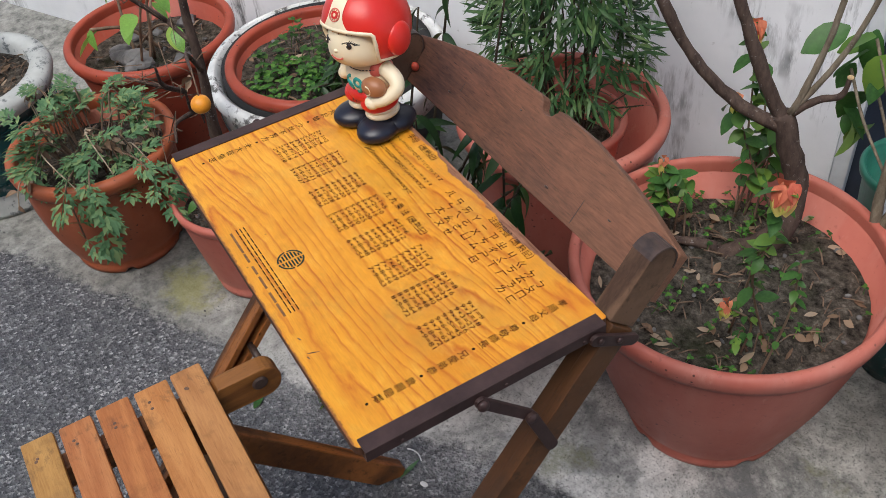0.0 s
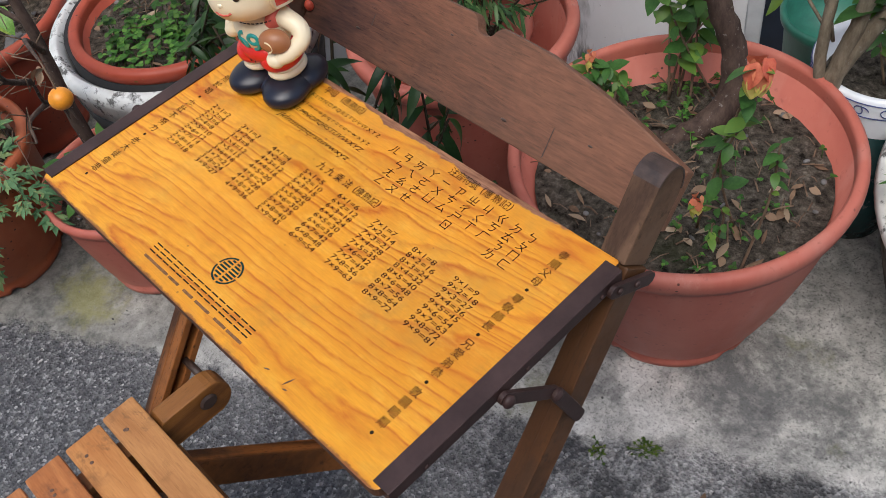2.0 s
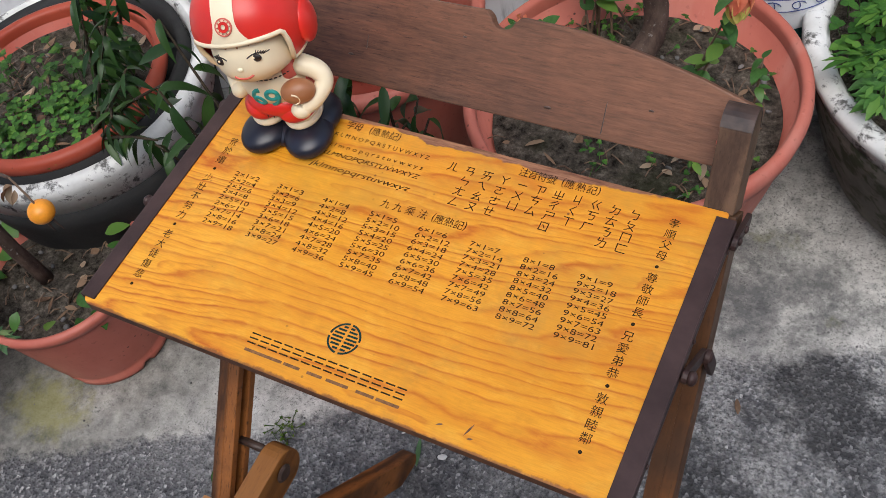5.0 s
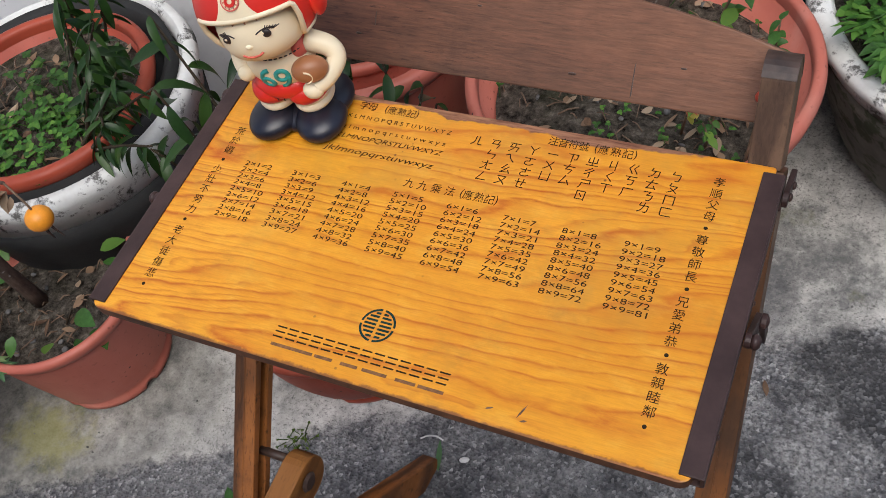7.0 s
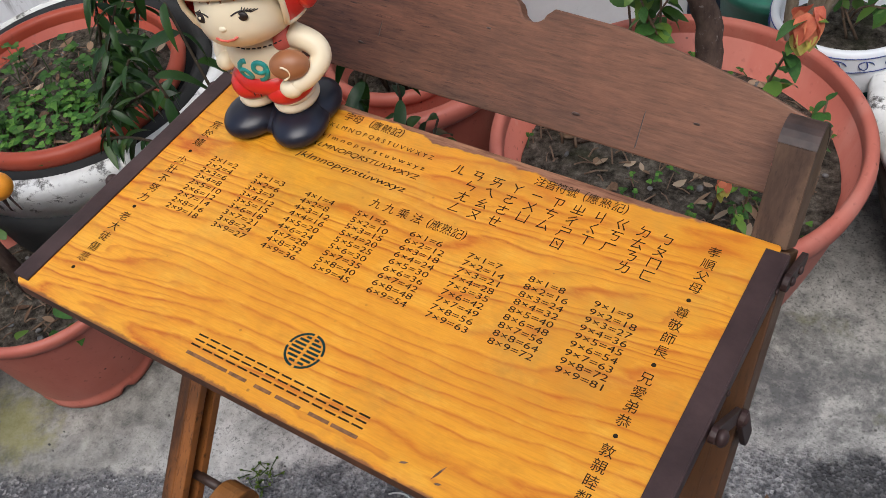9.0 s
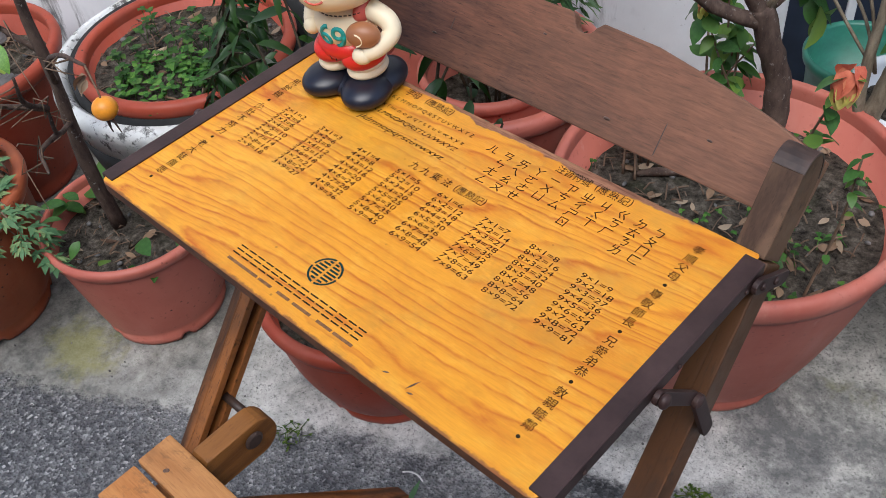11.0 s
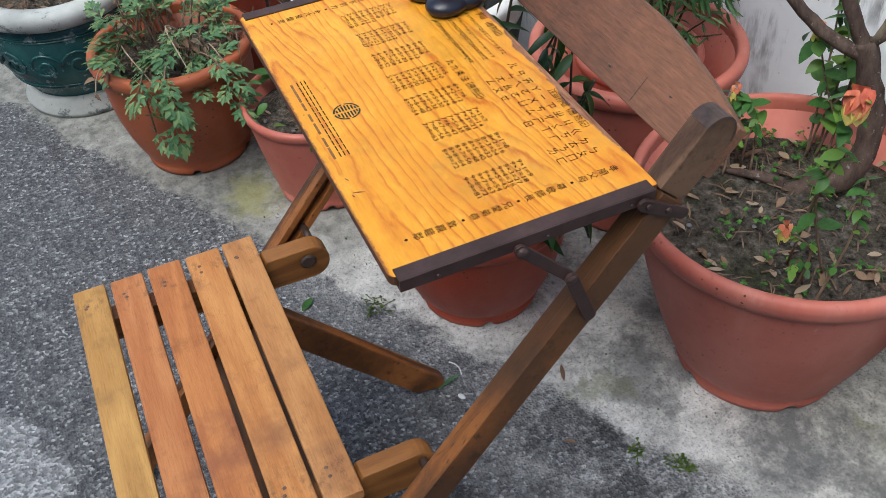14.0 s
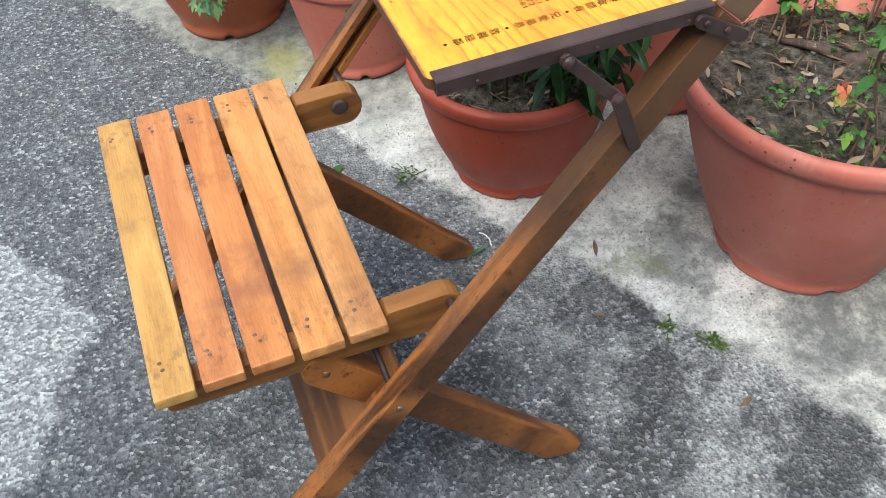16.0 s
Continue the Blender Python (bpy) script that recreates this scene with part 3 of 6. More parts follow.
def curve_points(points, n=6):
    """Smooth points through a few given ones."""
    p = [Vector(q) for q in points]
    p = [2 * p[0] - p[1]] + p + [2 * p[-1] - p[-2]]
    out = []
    for i in range(1, len(p) - 2):
        for k in range(n):
            t = k / n
            out.append(0.5 * (2 * p[i] + (p[i + 1] - p[i - 1]) * t + (2 * p[i - 1] - 5 * p[i] + 4 * p[i + 1] - p[i + 2]) * t * t + (3 * p[i] - p[i - 1] - 3 * p[i + 1] + p[i + 2]) * t ** 3))
    out.append(p[-2])
    return out


def blob(center, radii, seg=20, bm=None, mat=0, turn=0.0, keep=None):
    made = bmesh.new()
    bmesh.ops.create_uvsphere(made, u_segments=seg, v_segments=max(8, seg * 2 // 3), radius=1)
    for f in made.faces:
        f.material_index, f.smooth = mat, True
    if keep:
        bmesh.ops.delete(made, geom=[f for f in made.faces if not keep(f.calc_center_median())], context="FACES")
    m = Matrix.Translation(center) @ Matrix.Rotation(turn, 4, "Z") @ Matrix.Diagonal((*radii, 1))
    bmesh.ops.transform(made, matrix=m, verts=made.verts)
    return merge(bm, made)


def leaf_bm(length, width, fold=0.25, droop=0.3, rows=5, shape=1.0, bm=None, at=None, mat=0):
    """A leaf along +y with a folded midrib, drooping to its tip."""
    made = bmesh.new()
    prev = None
    for i in range(rows + 1):
        t = i / rows
        w = width * 0.5 * (math.sin(math.pi * min(1, t ** shape * 0.97 + 0.02)) ** 0.8)
        z = -droop * length * t * t
        row = [made.verts.new((-w, t * length, z + fold * w)), made.verts.new((0, t * length, z)), made.verts.new((w, t * length, z + fold * w))]
        if prev:
            made.faces.new((prev[0], prev[1], row[1], row[0]))
            made.faces.new((prev[1], prev[2], row[2], row[1]))
        prev = row
    for f in made.faces:
        f.smooth, f.material_index = True, mat
    if at is not None:
        bmesh.ops.transform(made, matrix=at, verts=made.verts)
    return merge(bm, made)


def lobed_bm(length):
    """A mugwort leaf: a midrib with pairs of toothed lobes."""
    bm = None
    for t, size, ang in ((0.10, 0.36, 52), (0.36, 0.50, 46), (0.60, 0.44, 38), (0.62, 0.5, 0)):
        for s in (-1, 1) if ang else (1,):
            m = pose(0, t * length, 0.002 * s, 8, 6 * s, -s * ang)
            bm = leaf_bm(size * length, size * length * 0.36, 0.2, 0.2, 3, 0.8, bm, m)
            if ang:
                bm = leaf_bm(size * length * 0.55, size * length * 0.22, 0.2, 0.1, 2, 0.8, bm, m @ pose(0, size * length * 0.45, 0.001, 0, 0, s * 42))
                bm = leaf_bm(size * length * 0.45, size * length * 0.20, 0.2, 0.1, 2, 0.8, bm, m @ pose(0, size * length * 0.4, 0.001, 0, 0, -s * 42))
    return tube([(0, -0.3 * length, 0), (0, 0, 0), (0, length * 0.7, -0.02 * length)], length * 0.012, 4, bm)


def aim(pos, way, roll=0.0, scale=1.0):
    """Where a leaf starts, which way it points, and how it rolls about itself."""
    y = Vector(way).normalized()
    x = y.cross(Vector((0, 0, 1)))
    x = x.normalized() if x.length > 1e-4 else Vector((1, 0, 0))
    z = x.cross(y)
    m = Matrix((x, y, z)).transposed().to_4x4()
    return Matrix.Translation(pos) @ m @ Matrix.Rotation(roll, 4, "Y") @ Matrix.Scale(scale, 4)


def leaves(parent, meshes, spots, name="leaf"):
    for n, (pos, way, roll, scale) in enumerate(spots):
        ob = new(name, meshes[n % len(meshes)])
        under(ob, parent)
        ob.matrix_basis = aim(pos, way, roll, scale)


def rnd(a, b):
    return random.uniform(a, b)

# ---- setting: ground, wall, door ----
ALONG, OUT = Vector((0.876, 0.482, 0)), Vector((-0.482, 0.876, 0))  # along the wall, and towards it


def on_wall(u, o, z):
    return ALONG * u + OUT * o + Vector((0, 0, z))


def wall_box(u0, u1, o0, o1, z0, z1, bevel=0.0, bm=None, mat=0):
    made = box(u0, u1, o0, o1, z0, z1, bevel)
    for v in made.verts:
        v.co = on_wall(v.co.x, v.co.y, v.co.z)
    for f in made.faces:
        f.material_index = mat
    return merge(bm, made)


def build_ground():
    bm = bmesh.new()
    ticks = [-90, -20, -6, -2.5] + [-1.6 + 0.08 * i for i in range(41)] + [2.5, 6, 20, 90]
    grid = {}
    for i, x in enumerate(ticks):
        for j, y in enumerate(ticks):
            near = max(0, 1 - max(abs(x), abs(y)) / 2.0)
            grid[i, j] = bm.verts.new((x, y, near * 0.005 * noise.noise(Vector((x * 3, y * 3, 1))) - 0.002))
    for i in range(len(ticks) - 1):
        for j in range(len(ticks) - 1):
            bm.faces.new((grid[i, j], grid[i + 1, j], grid[i + 1, j + 1], grid[i, j + 1]))
    tagged(part("ground", bm, M_GROUND, smooth=True), "dark asphalt lane meeting a blotched grey concrete apron", "ground", kind="structure")


build_ground()
tagged(part("wall_back", wall_box(-6.0, 0.615, 1.00, 1.16, -0.01, 2.6), M_WALL), "whitewashed rendered wall with grey mildew runs", "wall", kind="structure")
tagged(part("wall_side", wall_box(1.62, 6.0, 1.00, 1.16, -0.01, 2.6), M_WALL), "whitewashed rendered wall beyond the door", "wall", kind="structure")
# unseen wall, added to block low sky light and deepen shade between the pots
tagged(part("wall_across", wall_box(-7.0, 7.0, -3.4, -3.2, -0.01, 4.2), M_GREYWALL), "unseen grey wall added to block low sky light", "wall", kind="structure")
tagged(part("wall_over_door", wall_box(0.615, 1.62, 1.00, 1.16, 2.1, 2.6), M_WALL), "whitewashed wall over the door", "wall", kind="structure")
door = tagged(part("door_1", wall_box(0.64, 1.60, 1.055, 1.10, 0.0, 2.08, 0.003), M_DOOR), "navy blue panelled door in a white frame", "door", kind="structure")
for u0, u1, z0, z1 in ((0.615, 0.645, 0.0, 2.1), (1.595, 1.62, 0.0, 2.1), (0.645, 1.595, 2.07, 2.1)):
    part("door_frame", wall_box(u0, u1, 1.008, 1.12, z0, z1, 0.003), M_FRAME, door, "white frame")
for z in (0.335, 0.62, 0.95):
    part("rail", wall_box(0.645, 1.595, 1.043, 1.057, z, z + 0.022, 0.003), M_FRAME, door, "white rail")
for u in (0.745, 1.12):
    part("stile", wall_box(u, u + 0.016, 1.044, 1.056, 0.0, 0.335, 0.003), M_FRAME, door, "white stile")

# ---- the folding desk with its seat ----
TOP_Z = 0.712
LEAN_X = 0.045  # the old frame leans to the side
LEG0, LEGD, LEGN = Vector((-0.1426, 0.1934)), Vector((0.667, 0.745)), Vector((-0.745, 0.667))


def lean(bm):
    for v in bm.verts:
        v.co.x += LEAN_X * (TOP_Z - v.co.z)
    return bm


def leg_yz(s, p):
    q = LEG0 + LEGD * s + LEGN * p
    return (q.x, q.y)


desk = thing("folding_desk", "old folding school desk, yellow lacquered top, brown legs, slatted seat", "desk", loc=(0.25, 0.0, 0.0))


def rounded_rect(x0, x1, y0, y1, rs, n=5):
    """Corner radii in the order front-left, front-right, back-right, back-left."""
    out = []
    for (cx, cy, a0), r in zip(((x0, y0, 180), (x1, y0, 270), (x1, y1, 0), (x0, y1, 90)), rs):
        sx, sy = (1 if cx == x0 else -1), (1 if cy == y0 else -1)
        for k in range(n + 1):
            a = radians(a0 + 90 * k / n)
            out.append((cx + sx * r + r * math.cos(a), cy + sy * r + r * math.sin(a)))
    return out


tabletop = part("tabletop", prism_z(rounded_rect(0.008, 0.494, 0.005, 0.267, (0.009, 0.009, 0.003, 0.003)), 0.7008, TOP_Z, 0.0012), M_TOP, desk, "yellow lacquered pine top printed with school tables")
for x0, x1, inner in ((0.0045, 0.0200, 1), (0.4850, 0.5005, -1)):
    bm = box(x0, x1, 0.0105, 0.260, TOP_Z - 0.001, TOP_Z + 0.0016, 0.0007)
    bm = box(x0 - 0.001 if inner > 0 else x1 - 0.002, x0 + 0.002 if inner > 0 else x1 + 0.001, 0.0105, 0.260, 0.6998, TOP_Z + 0.0012, 0.0007, bm)
    bm = box(x0, x1, 0.0105, 0.260, 0.6994, 0.7006, 0.0004, bm)
    strip = part("edge_strip", bm, M_STEEL, desk, "brown painted steel channel")
    xo = x0 - 0.0015 if inner > 0 else x1 + 0.0015
    for y in (0.045, 0.15, 0.235):
        part("rivet", blob((xo, y, 0.7045), (0.0012, 0.0022, 0.0022), 10), M_STEEL, strip)
for y in (0.016, 0.256):
    part("underside_batten", box(0.03, 0.47, y, y + 0.018 if y < 0.1 else y + 0.010, 0.684, 0.7003, 0.002), M_LEG_X, desk)


# printing on the top
def text_mesh(body, name="print"):
    cu = bpy.data.curves.new(name, "FONT")
    cu.body, cu.resolution_u, cu.space_line = body, 3, 1.0
    ob = bpy.data.objects.new(name, cu)
    scene.collection.objects.link(ob)
    bpy.context.view_layer.update()
    me = bpy.data.meshes.new_from_object(ob.evaluated_get(bpy.context.evaluated_depsgraph_get()))
    bpy.data.objects.remove(ob)
    return me


INK_Z = TOP_Z + 0.0004


def printed(body, x0, x1, y0, y1, mat=M_INK, slant=0.0, label=""):
    """Lettering that fills the rectangle x0..x1, y0..y1 of the top."""
    me = text_mesh(body)
    co = np.array([v.co[:2] for v in me.vertices])
    lo, hi = co.min(0), co.max(0)
    for v in me.vertices:
        fx, fy = (v.co.x - lo[0]) / (hi[0] - lo[0]), (v.co.y - lo[1]) / (hi[1] - lo[1])
        v.co = Vector((x0 + fx * (x1 - x0) + slant * fy * (y1 - y0), y0 + fy * (y1 - y0), INK_Z))
    me.materials.clear()
    me.materials.append(mat)
    ob = new("printed_text", me)
    under(ob, tabletop)
    return tagged(ob, label)


def glyph(ch, cx, cy, w, h, mat=M_INK):
    """One character inside its own cell, keeping its own proportions."""
    me = text_mesh(ch)
    for v in me.vertices:
        v.co = Vector((cx + (v.co.x - 0.5) * w, cy + (v.co.y - 0.36) * h, INK_Z))
    me.materials.clear()
    me.materials.append(mat)
    ob = new("printed_text", me)
    under(ob, tabletop)
    return ob


def dot(x, y, r=0.0016):
    bm = bmesh.new()
    bmesh.ops.create_circle(bm, cap_ends=True, segments=10, radius=r, matrix=Matrix.Translation((x, y, INK_Z)))
    part("printed_dot", bm, M_INK, tabletop)


def column(text, x, y0, y1, size=0.0096):
    chars = list(text)
    for i, ch in enumerate(chars):
        y = y0 + (y1 - y0) * i / (len(chars) - 1)
        if ch == ".":
            dot(x, y)
        else:
            glyph(ch, x, y, size, size)


column("孝順父母.尊敬師長.兄愛弟恭.敦親睦鄰.", 0.4565, 0.243, 0.035)
column("荒於嬉.少壯不努力.老大徒傷悲.", 0.0430, 0.203, 0.036)
for text, x0, x1, y in (("注音符號", 0.3165, 0.3505, 0.254), ("九九乘法", 0.2130, 0.2620, 0.1850), ("字母", 0.1400, 0.1570, 0.256)):
    for i, ch in enumerate(text):
        glyph(ch, x0 + (x1 - x0) * (i + 0.5) / len(text), y, 0.0094, 0.0100)
for x0, x1, y in ((0.3555, 0.3895, 0.254), (0.2650, 0.2970, 0.1850), (0.1650, 0.1970, 0.256)):
    printed("(", x0, x0 + 0.0022, y - 0.0048, y + 0.0052)
    printed(")", x1 - 0.0022, x1, y - 0.0048, y + 0.0052)
    for i, ch in enumerate("應熟記"):
        glyph(ch, x0 + 0.0022 + (x1 - x0 - 0.0044) * (i + 0.5) / 3, y, 0.0092, 0.0098)
printed("J K L M N O P Q R S T U V W X Y Z", 0.130, 0.2335, 0.2395, 0.2455)
printed("j k l m n o p q r s t u v w x y z", 0.130, 0.2335, 0.2270, 0.2330, M_INK)
printed("JKLMNOPQRSTUVWXYZ", 0.128, 0.2325, 0.2165, 0.2230, M_INK, 0.35)
printed("jklmnopqrstuvwxyz", 0.128, 0.2305, 0.2010, 0.2090, M_INK, 0.35)
BOPOMOFO = ("ㄅㄆㄇㄈ", "ㄉㄊㄋㄌ", "ㄍㄎㄏ", "ㄐㄑㄒ", "ㄓㄔㄕㄖ", "ㄗㄘㄙ", "ㄧㄨㄩ", "ㄚㄛㄜㄝ", "ㄞㄟㄠㄡ", "ㄢㄣㄤㄥ", "ㄦ")
for c, signs in enumerate(BOPOMOFO):
    for r, ch in enumerate(signs):
        glyph(ch, 0.4245 - 0.01662 * c, 0.2405 - 0.0114 * r, 0.0112, 0.0112)
for k in range(2, 10):
    x0 = 0.066 + 0.0482 * (k - 2)
    for r in range(1, 10):
        y = 0.1715 - 0.00695 * (r - 1)
        printed(f"{k}×{r}={k * r}", x0, x0 + (0.0270 if k * r < 10 else 0.0325), y - 0.0025, y + 0.0025)
# the maker's line, its small print and its badge, as plain bars and a plain roundel
for i in range(14):
    x = 0.1745 + 0.01045 * i
    bm = None
    for dy in (-0.0048, -0.0006, 0.0036):
        bm = prism_z([(x, 0.0285 + dy), (x + 0.0082, 0.0285 + dy), (x + 0.0082, 0.0285 + dy + 0.0012), (x, 0.0285 + dy + 0.0012)], INK_Z - 0.0002, INK_Z, 0, bm)
    part("printed_bar", bm, M_INK, tabletop)
for x0, x1 in ((0.176, 0.212), (0.214, 0.229), (0.236, 0.250), (0.254, 0.274), (0.281, 0.297), (0.299, 0.319)):
    part("printed_bar", box(x0, x1, 0.0165, 0.0190, INK_Z - 0.0002, INK_Z), M_FADED, tabletop)


def badge():
    cx, cy, r = 0.250, 0.0545, 0.0142
    bm = bmesh.new()
    for a0, a1 in ((95, 175), (185, 265), (275, 355), (5, 85)):
        prev = None
        for k in range(9):
            a = radians(a0 + (a1 - a0) * k / 8)
            row = [bm.verts.new((cx + q * math.cos(a), cy + q * math.sin(a), INK_Z)) for q in (r, r - 0.0018)]
            if prev:
                bm.faces.new((prev[0], row[0], row[1], prev[1]))
            prev = row
    for dy in (-0.0095, -0.0062, -0.0029, 0.0004, 0.0037, 0.0070, 0.0100):
        h = math.sqrt((r - 0.003) ** 2 - dy * dy)
        for s, e in ((-h, -0.0012), (0.0012, h)):
            vs = [bm.verts.new((cx + x, cy + y, INK_Z)) for x, y in ((s, dy - 0.0009), (e, dy - 0.0009), (e, dy + 0.0009), (s, dy + 0.0009))]
            bm.faces.new(vs)
    part("printed_badge", bm, M_LOGO, tabletop, "dark green striped roundel")


badge()
for x, y, a, l in ((0.351, 0.016, 0.4, 0.006), (0.374, 0.0155, 1.2, 0.012), (0.377, 0.014, 0.3, 0.005)):
    part("scratch", leaf_bm(l, 0.0016, 0, 0, 3, 1.0, None, pose(x, y, INK_Z, 0, 0, math.degrees(a) - 90)), M_NAIL, tabletop)

# long legs, each grooved on its inner face, ending in the backrest's posts
for side in (-1, 1):
    outline = [leg_yz(-0.262, 0.000), leg_yz(0.655, 0.000), leg_yz(0.655, 0.0315), leg_yz(-0.230, 0.0315)]
    outer = (0.4855, 0.4985) if side > 0 else (-0.002, 0.011)
    bm = prism_x(outline, *outer, 0.0015)
    inner = (0.4725, 0.486) if side > 0 else (0.0105, 0.024)
    for p0, p1 in ((0.0005, 0.0095), (0.0220, 0.0310)):
        bm = prism_x([leg_yz(-0.25, p0), leg_yz(0.652, p0), leg_yz(0.652, p1), leg_yz(-0.23, p1)], *inner, 0.0012, bm)
    for s0, s1 in ((-0.22, 0.12), (0.50, 0.651)):
        bm = prism_x([leg_yz(s0, 0.009), leg_yz(s1, 0.009), leg_yz(s1, 0.025), leg_yz(s0, 0.025)], *inner, 0.0, bm)
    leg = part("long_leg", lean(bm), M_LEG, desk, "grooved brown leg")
    for s, r in ((0.141, 0.0046),):
        y, z = leg_yz(s, 0.0165)
        x = 0.4985 if side > 0 else -0.002
        part("bolt", lean(blob((x, y, z), (0.0025, r, r), 12)), M_BOLT, leg)
    # post over the table, with a rounded dark head
    head = [leg_yz(0.6562, 0.0), leg_yz(0.722, 0.0)]
    for k in range(11):
        a = radians(-90 + 180 * k / 10)
        head.append(leg_yz(0.722 + 0.021 * math.cos(a), 0.018 + 0.018 * math.sin(a)))
    head += [leg_yz(0.722, 0.036), leg_yz(0.6562, 0.036)]
    xs = (0.4710, 0.4960) if side > 0 else (0.0005, 0.0255)
    post = part("post", lean(prism_x(head, *xs, 0.0018)), M_POST, desk, "weathered brown post with a rounded head")
    arc = []
    for off in (0.0007, -0.0012):
        ks = range(13) if off > 0 else range(12, -1, -1)
        for k in ks:
            a = radians(-80 + 165 * k / 12)
            arc.append(leg_yz(0.722 + (0.021 + off) * math.cos(a), 0.018 + (0.018 + off) * math.sin(a)))
    part("head_cap", lean(prism_x(arc, xs[0] - 0.0004, xs[1] + 0.0004)), M_CAP, post, "dark worn cap")

# backrest board with an arched top and a finger notch
def board_outline():
    out = [(0.004, -0.013), (0.494, -0.013)]
    top = [(0.494, 0.041), (0.44, 0.056), (0.39, 0.066), (0.33, 0.075), (0.2735, 0.0765)]
    notch = [(0.2695, 0.0725)] + [(0.2565 + 0.0115 * math.cos(radians(a)), 0.0725 + 0.0095 * math.sin(radians(a))) for a in range(-10, -171, -20)] + [(0.2425, 0.0745)]
    rest = [(0.238, 0.0775), (0.18, 0.0765), (0.11, 0.068), (0.05, 0.055), (0.004, 0.043)]
    return out + top + notch + rest


bm = prism_z(board_outline(), -0.013, 0.0, 0.0015)
P0, BN = Vector((0, 0.3235, 0.713)), Vector((0, LEGD.y, -LEGD.x))
for v in bm.verts:
    x, vv, d = v.co
    v.co = Vector((x, 0, 0)) + P0 + Vector((0, LEGD.x, LEGD.y)) * vv - BN * d
part("backrest", bm, M_BOARD, desk, "weathered dark brown board with a notch")
for x0, v0, v1 in ((0.365, -0.009, 0.021), (0.121, 0.02, 0.034)):
    bm = prism_z([(x0, v0), (x0 + 0.0011, v0 + 0.002), (x0 + 0.0009, v1), (x0 + 0.0002, v1 - 0.003)], 0.0, 0.0004)
    for v in bm.verts:
        x, vv, d = v.co
        v.co = Vector((x, 0, 0)) + P0 + Vector((0, LEGD.x, LEGD.y)) * vv - BN * d
    part("split", bm, M_CAP, desk)
for x, vv, r in ((0.313, 0.004, 0.0026), (0.105, 0.012, 0.0022), (0.405, 0.021, 0.0019), (0.222, 0.050, 0.0016)):
    q = P0 + Vector((0, LEGD.x, LEGD.y)) * vv
    part("knot", blob((x, q.y, q.z), (r * 1.4, r * 0.5, r * 0.6), 10), M_CAP, desk)
for x in (0.4695, 0.031):
    q = P0 + Vector((0, LEGD.x, LEGD.y)) * 0.008 - BN * 0.004
    part("red_knob", blob((x, q.y, q.z), (0.0055, 0.0048, 0.0062), 12), M_RED, desk, "small red knob")

# seat
for side in (-1, 1):
    x0, x1 = (0.424, 0.4475) if side > 0 else (0.0535, 0.0800)
    rail = [(-0.286, 0.366), (-0.282, 0.360), (0.015, 0.352)]
    rail += [(0.015 + 0.024 * math.cos(radians(a)), 0.3775 + 0.0255 * math.sin(radians(a))) for a in range(-80, 91, 17)]
    rail += [(-0.046, 0.4030), (-0.052, 0.396), (-0.286, 0.396)]
    ob = part("seat_rail", lean(prism_x(rail, x0, x1, 0.002)), M_RAIL, desk, "amber brown rail with a rounded end")
    xf = x0 - 0.002 if side > 0 else x1 + 0.001
    part("bolt_head", lathe([(0, 0.0), (0.0105, 0.0), (0.0115, 0.0015), (0.0085, 0.004), (0, 0.0045)], 20), M_CAP, ob)
    for v in ob.children[0].data.vertices:
        x, y, z = v.co
        v.co = Vector((xf + (z if side < 0 else -z), 0.008 + y, 0.384 + x))
    for v in ob.children[0].data.vertices:
        v.co.x += LEAN_X * (TOP_Z - 0.384)
    peg = (0.4475, 0.482) if side > 0 else (0.018, 0.0535)
    part("peg", lean(tube([(peg[0], 0.022, 0.392), (peg[1], 0.022, 0.392)], 0.005, 10)), M_CAP, ob, "dark steel peg in the leg's groove")
slats = ((-0.2925, 0.0415), (-0.2440, 0.0425), (-0.1950, 0.0442), (-0.1440, 0.0457), (-0.0935, 0.042))
for n, (y, w) in enumerate(slats):
    bm = box(0.0245 + 0.002 * (n % 2), 0.468 - 0.0015 * (n % 3), y, y + w, 0.3962, 0.4105, 0.003)
    slat = part("slat", lean(bm), (M_SLAT_GOLD, M_SLAT, M_SLAT_RED, M_SLAT, M_SLAT_GOLD)[n], desk)
    for x in (0.056, 0.064, 0.424, 0.434):
        yy = y + w * (0.32 if (x * 1000) % 2 < 1 else 0.68) + rnd(-0.003, 0.003)
        part("nail", lean(blob((x + rnd(-0.004, 0.004), yy, 0.4105), (0.0024, 0.0024, 0.0006), 8)), M_NAIL, slat)

# short legs
SD = Vector((0.654, -0.756))
SN = Vector((0.756, 0.654))
S0 = Vector((-0.128, 0.350))


def short_yz(s, p):
    q = S0 + SD * s + SN * p
    return (q.x, q.y)


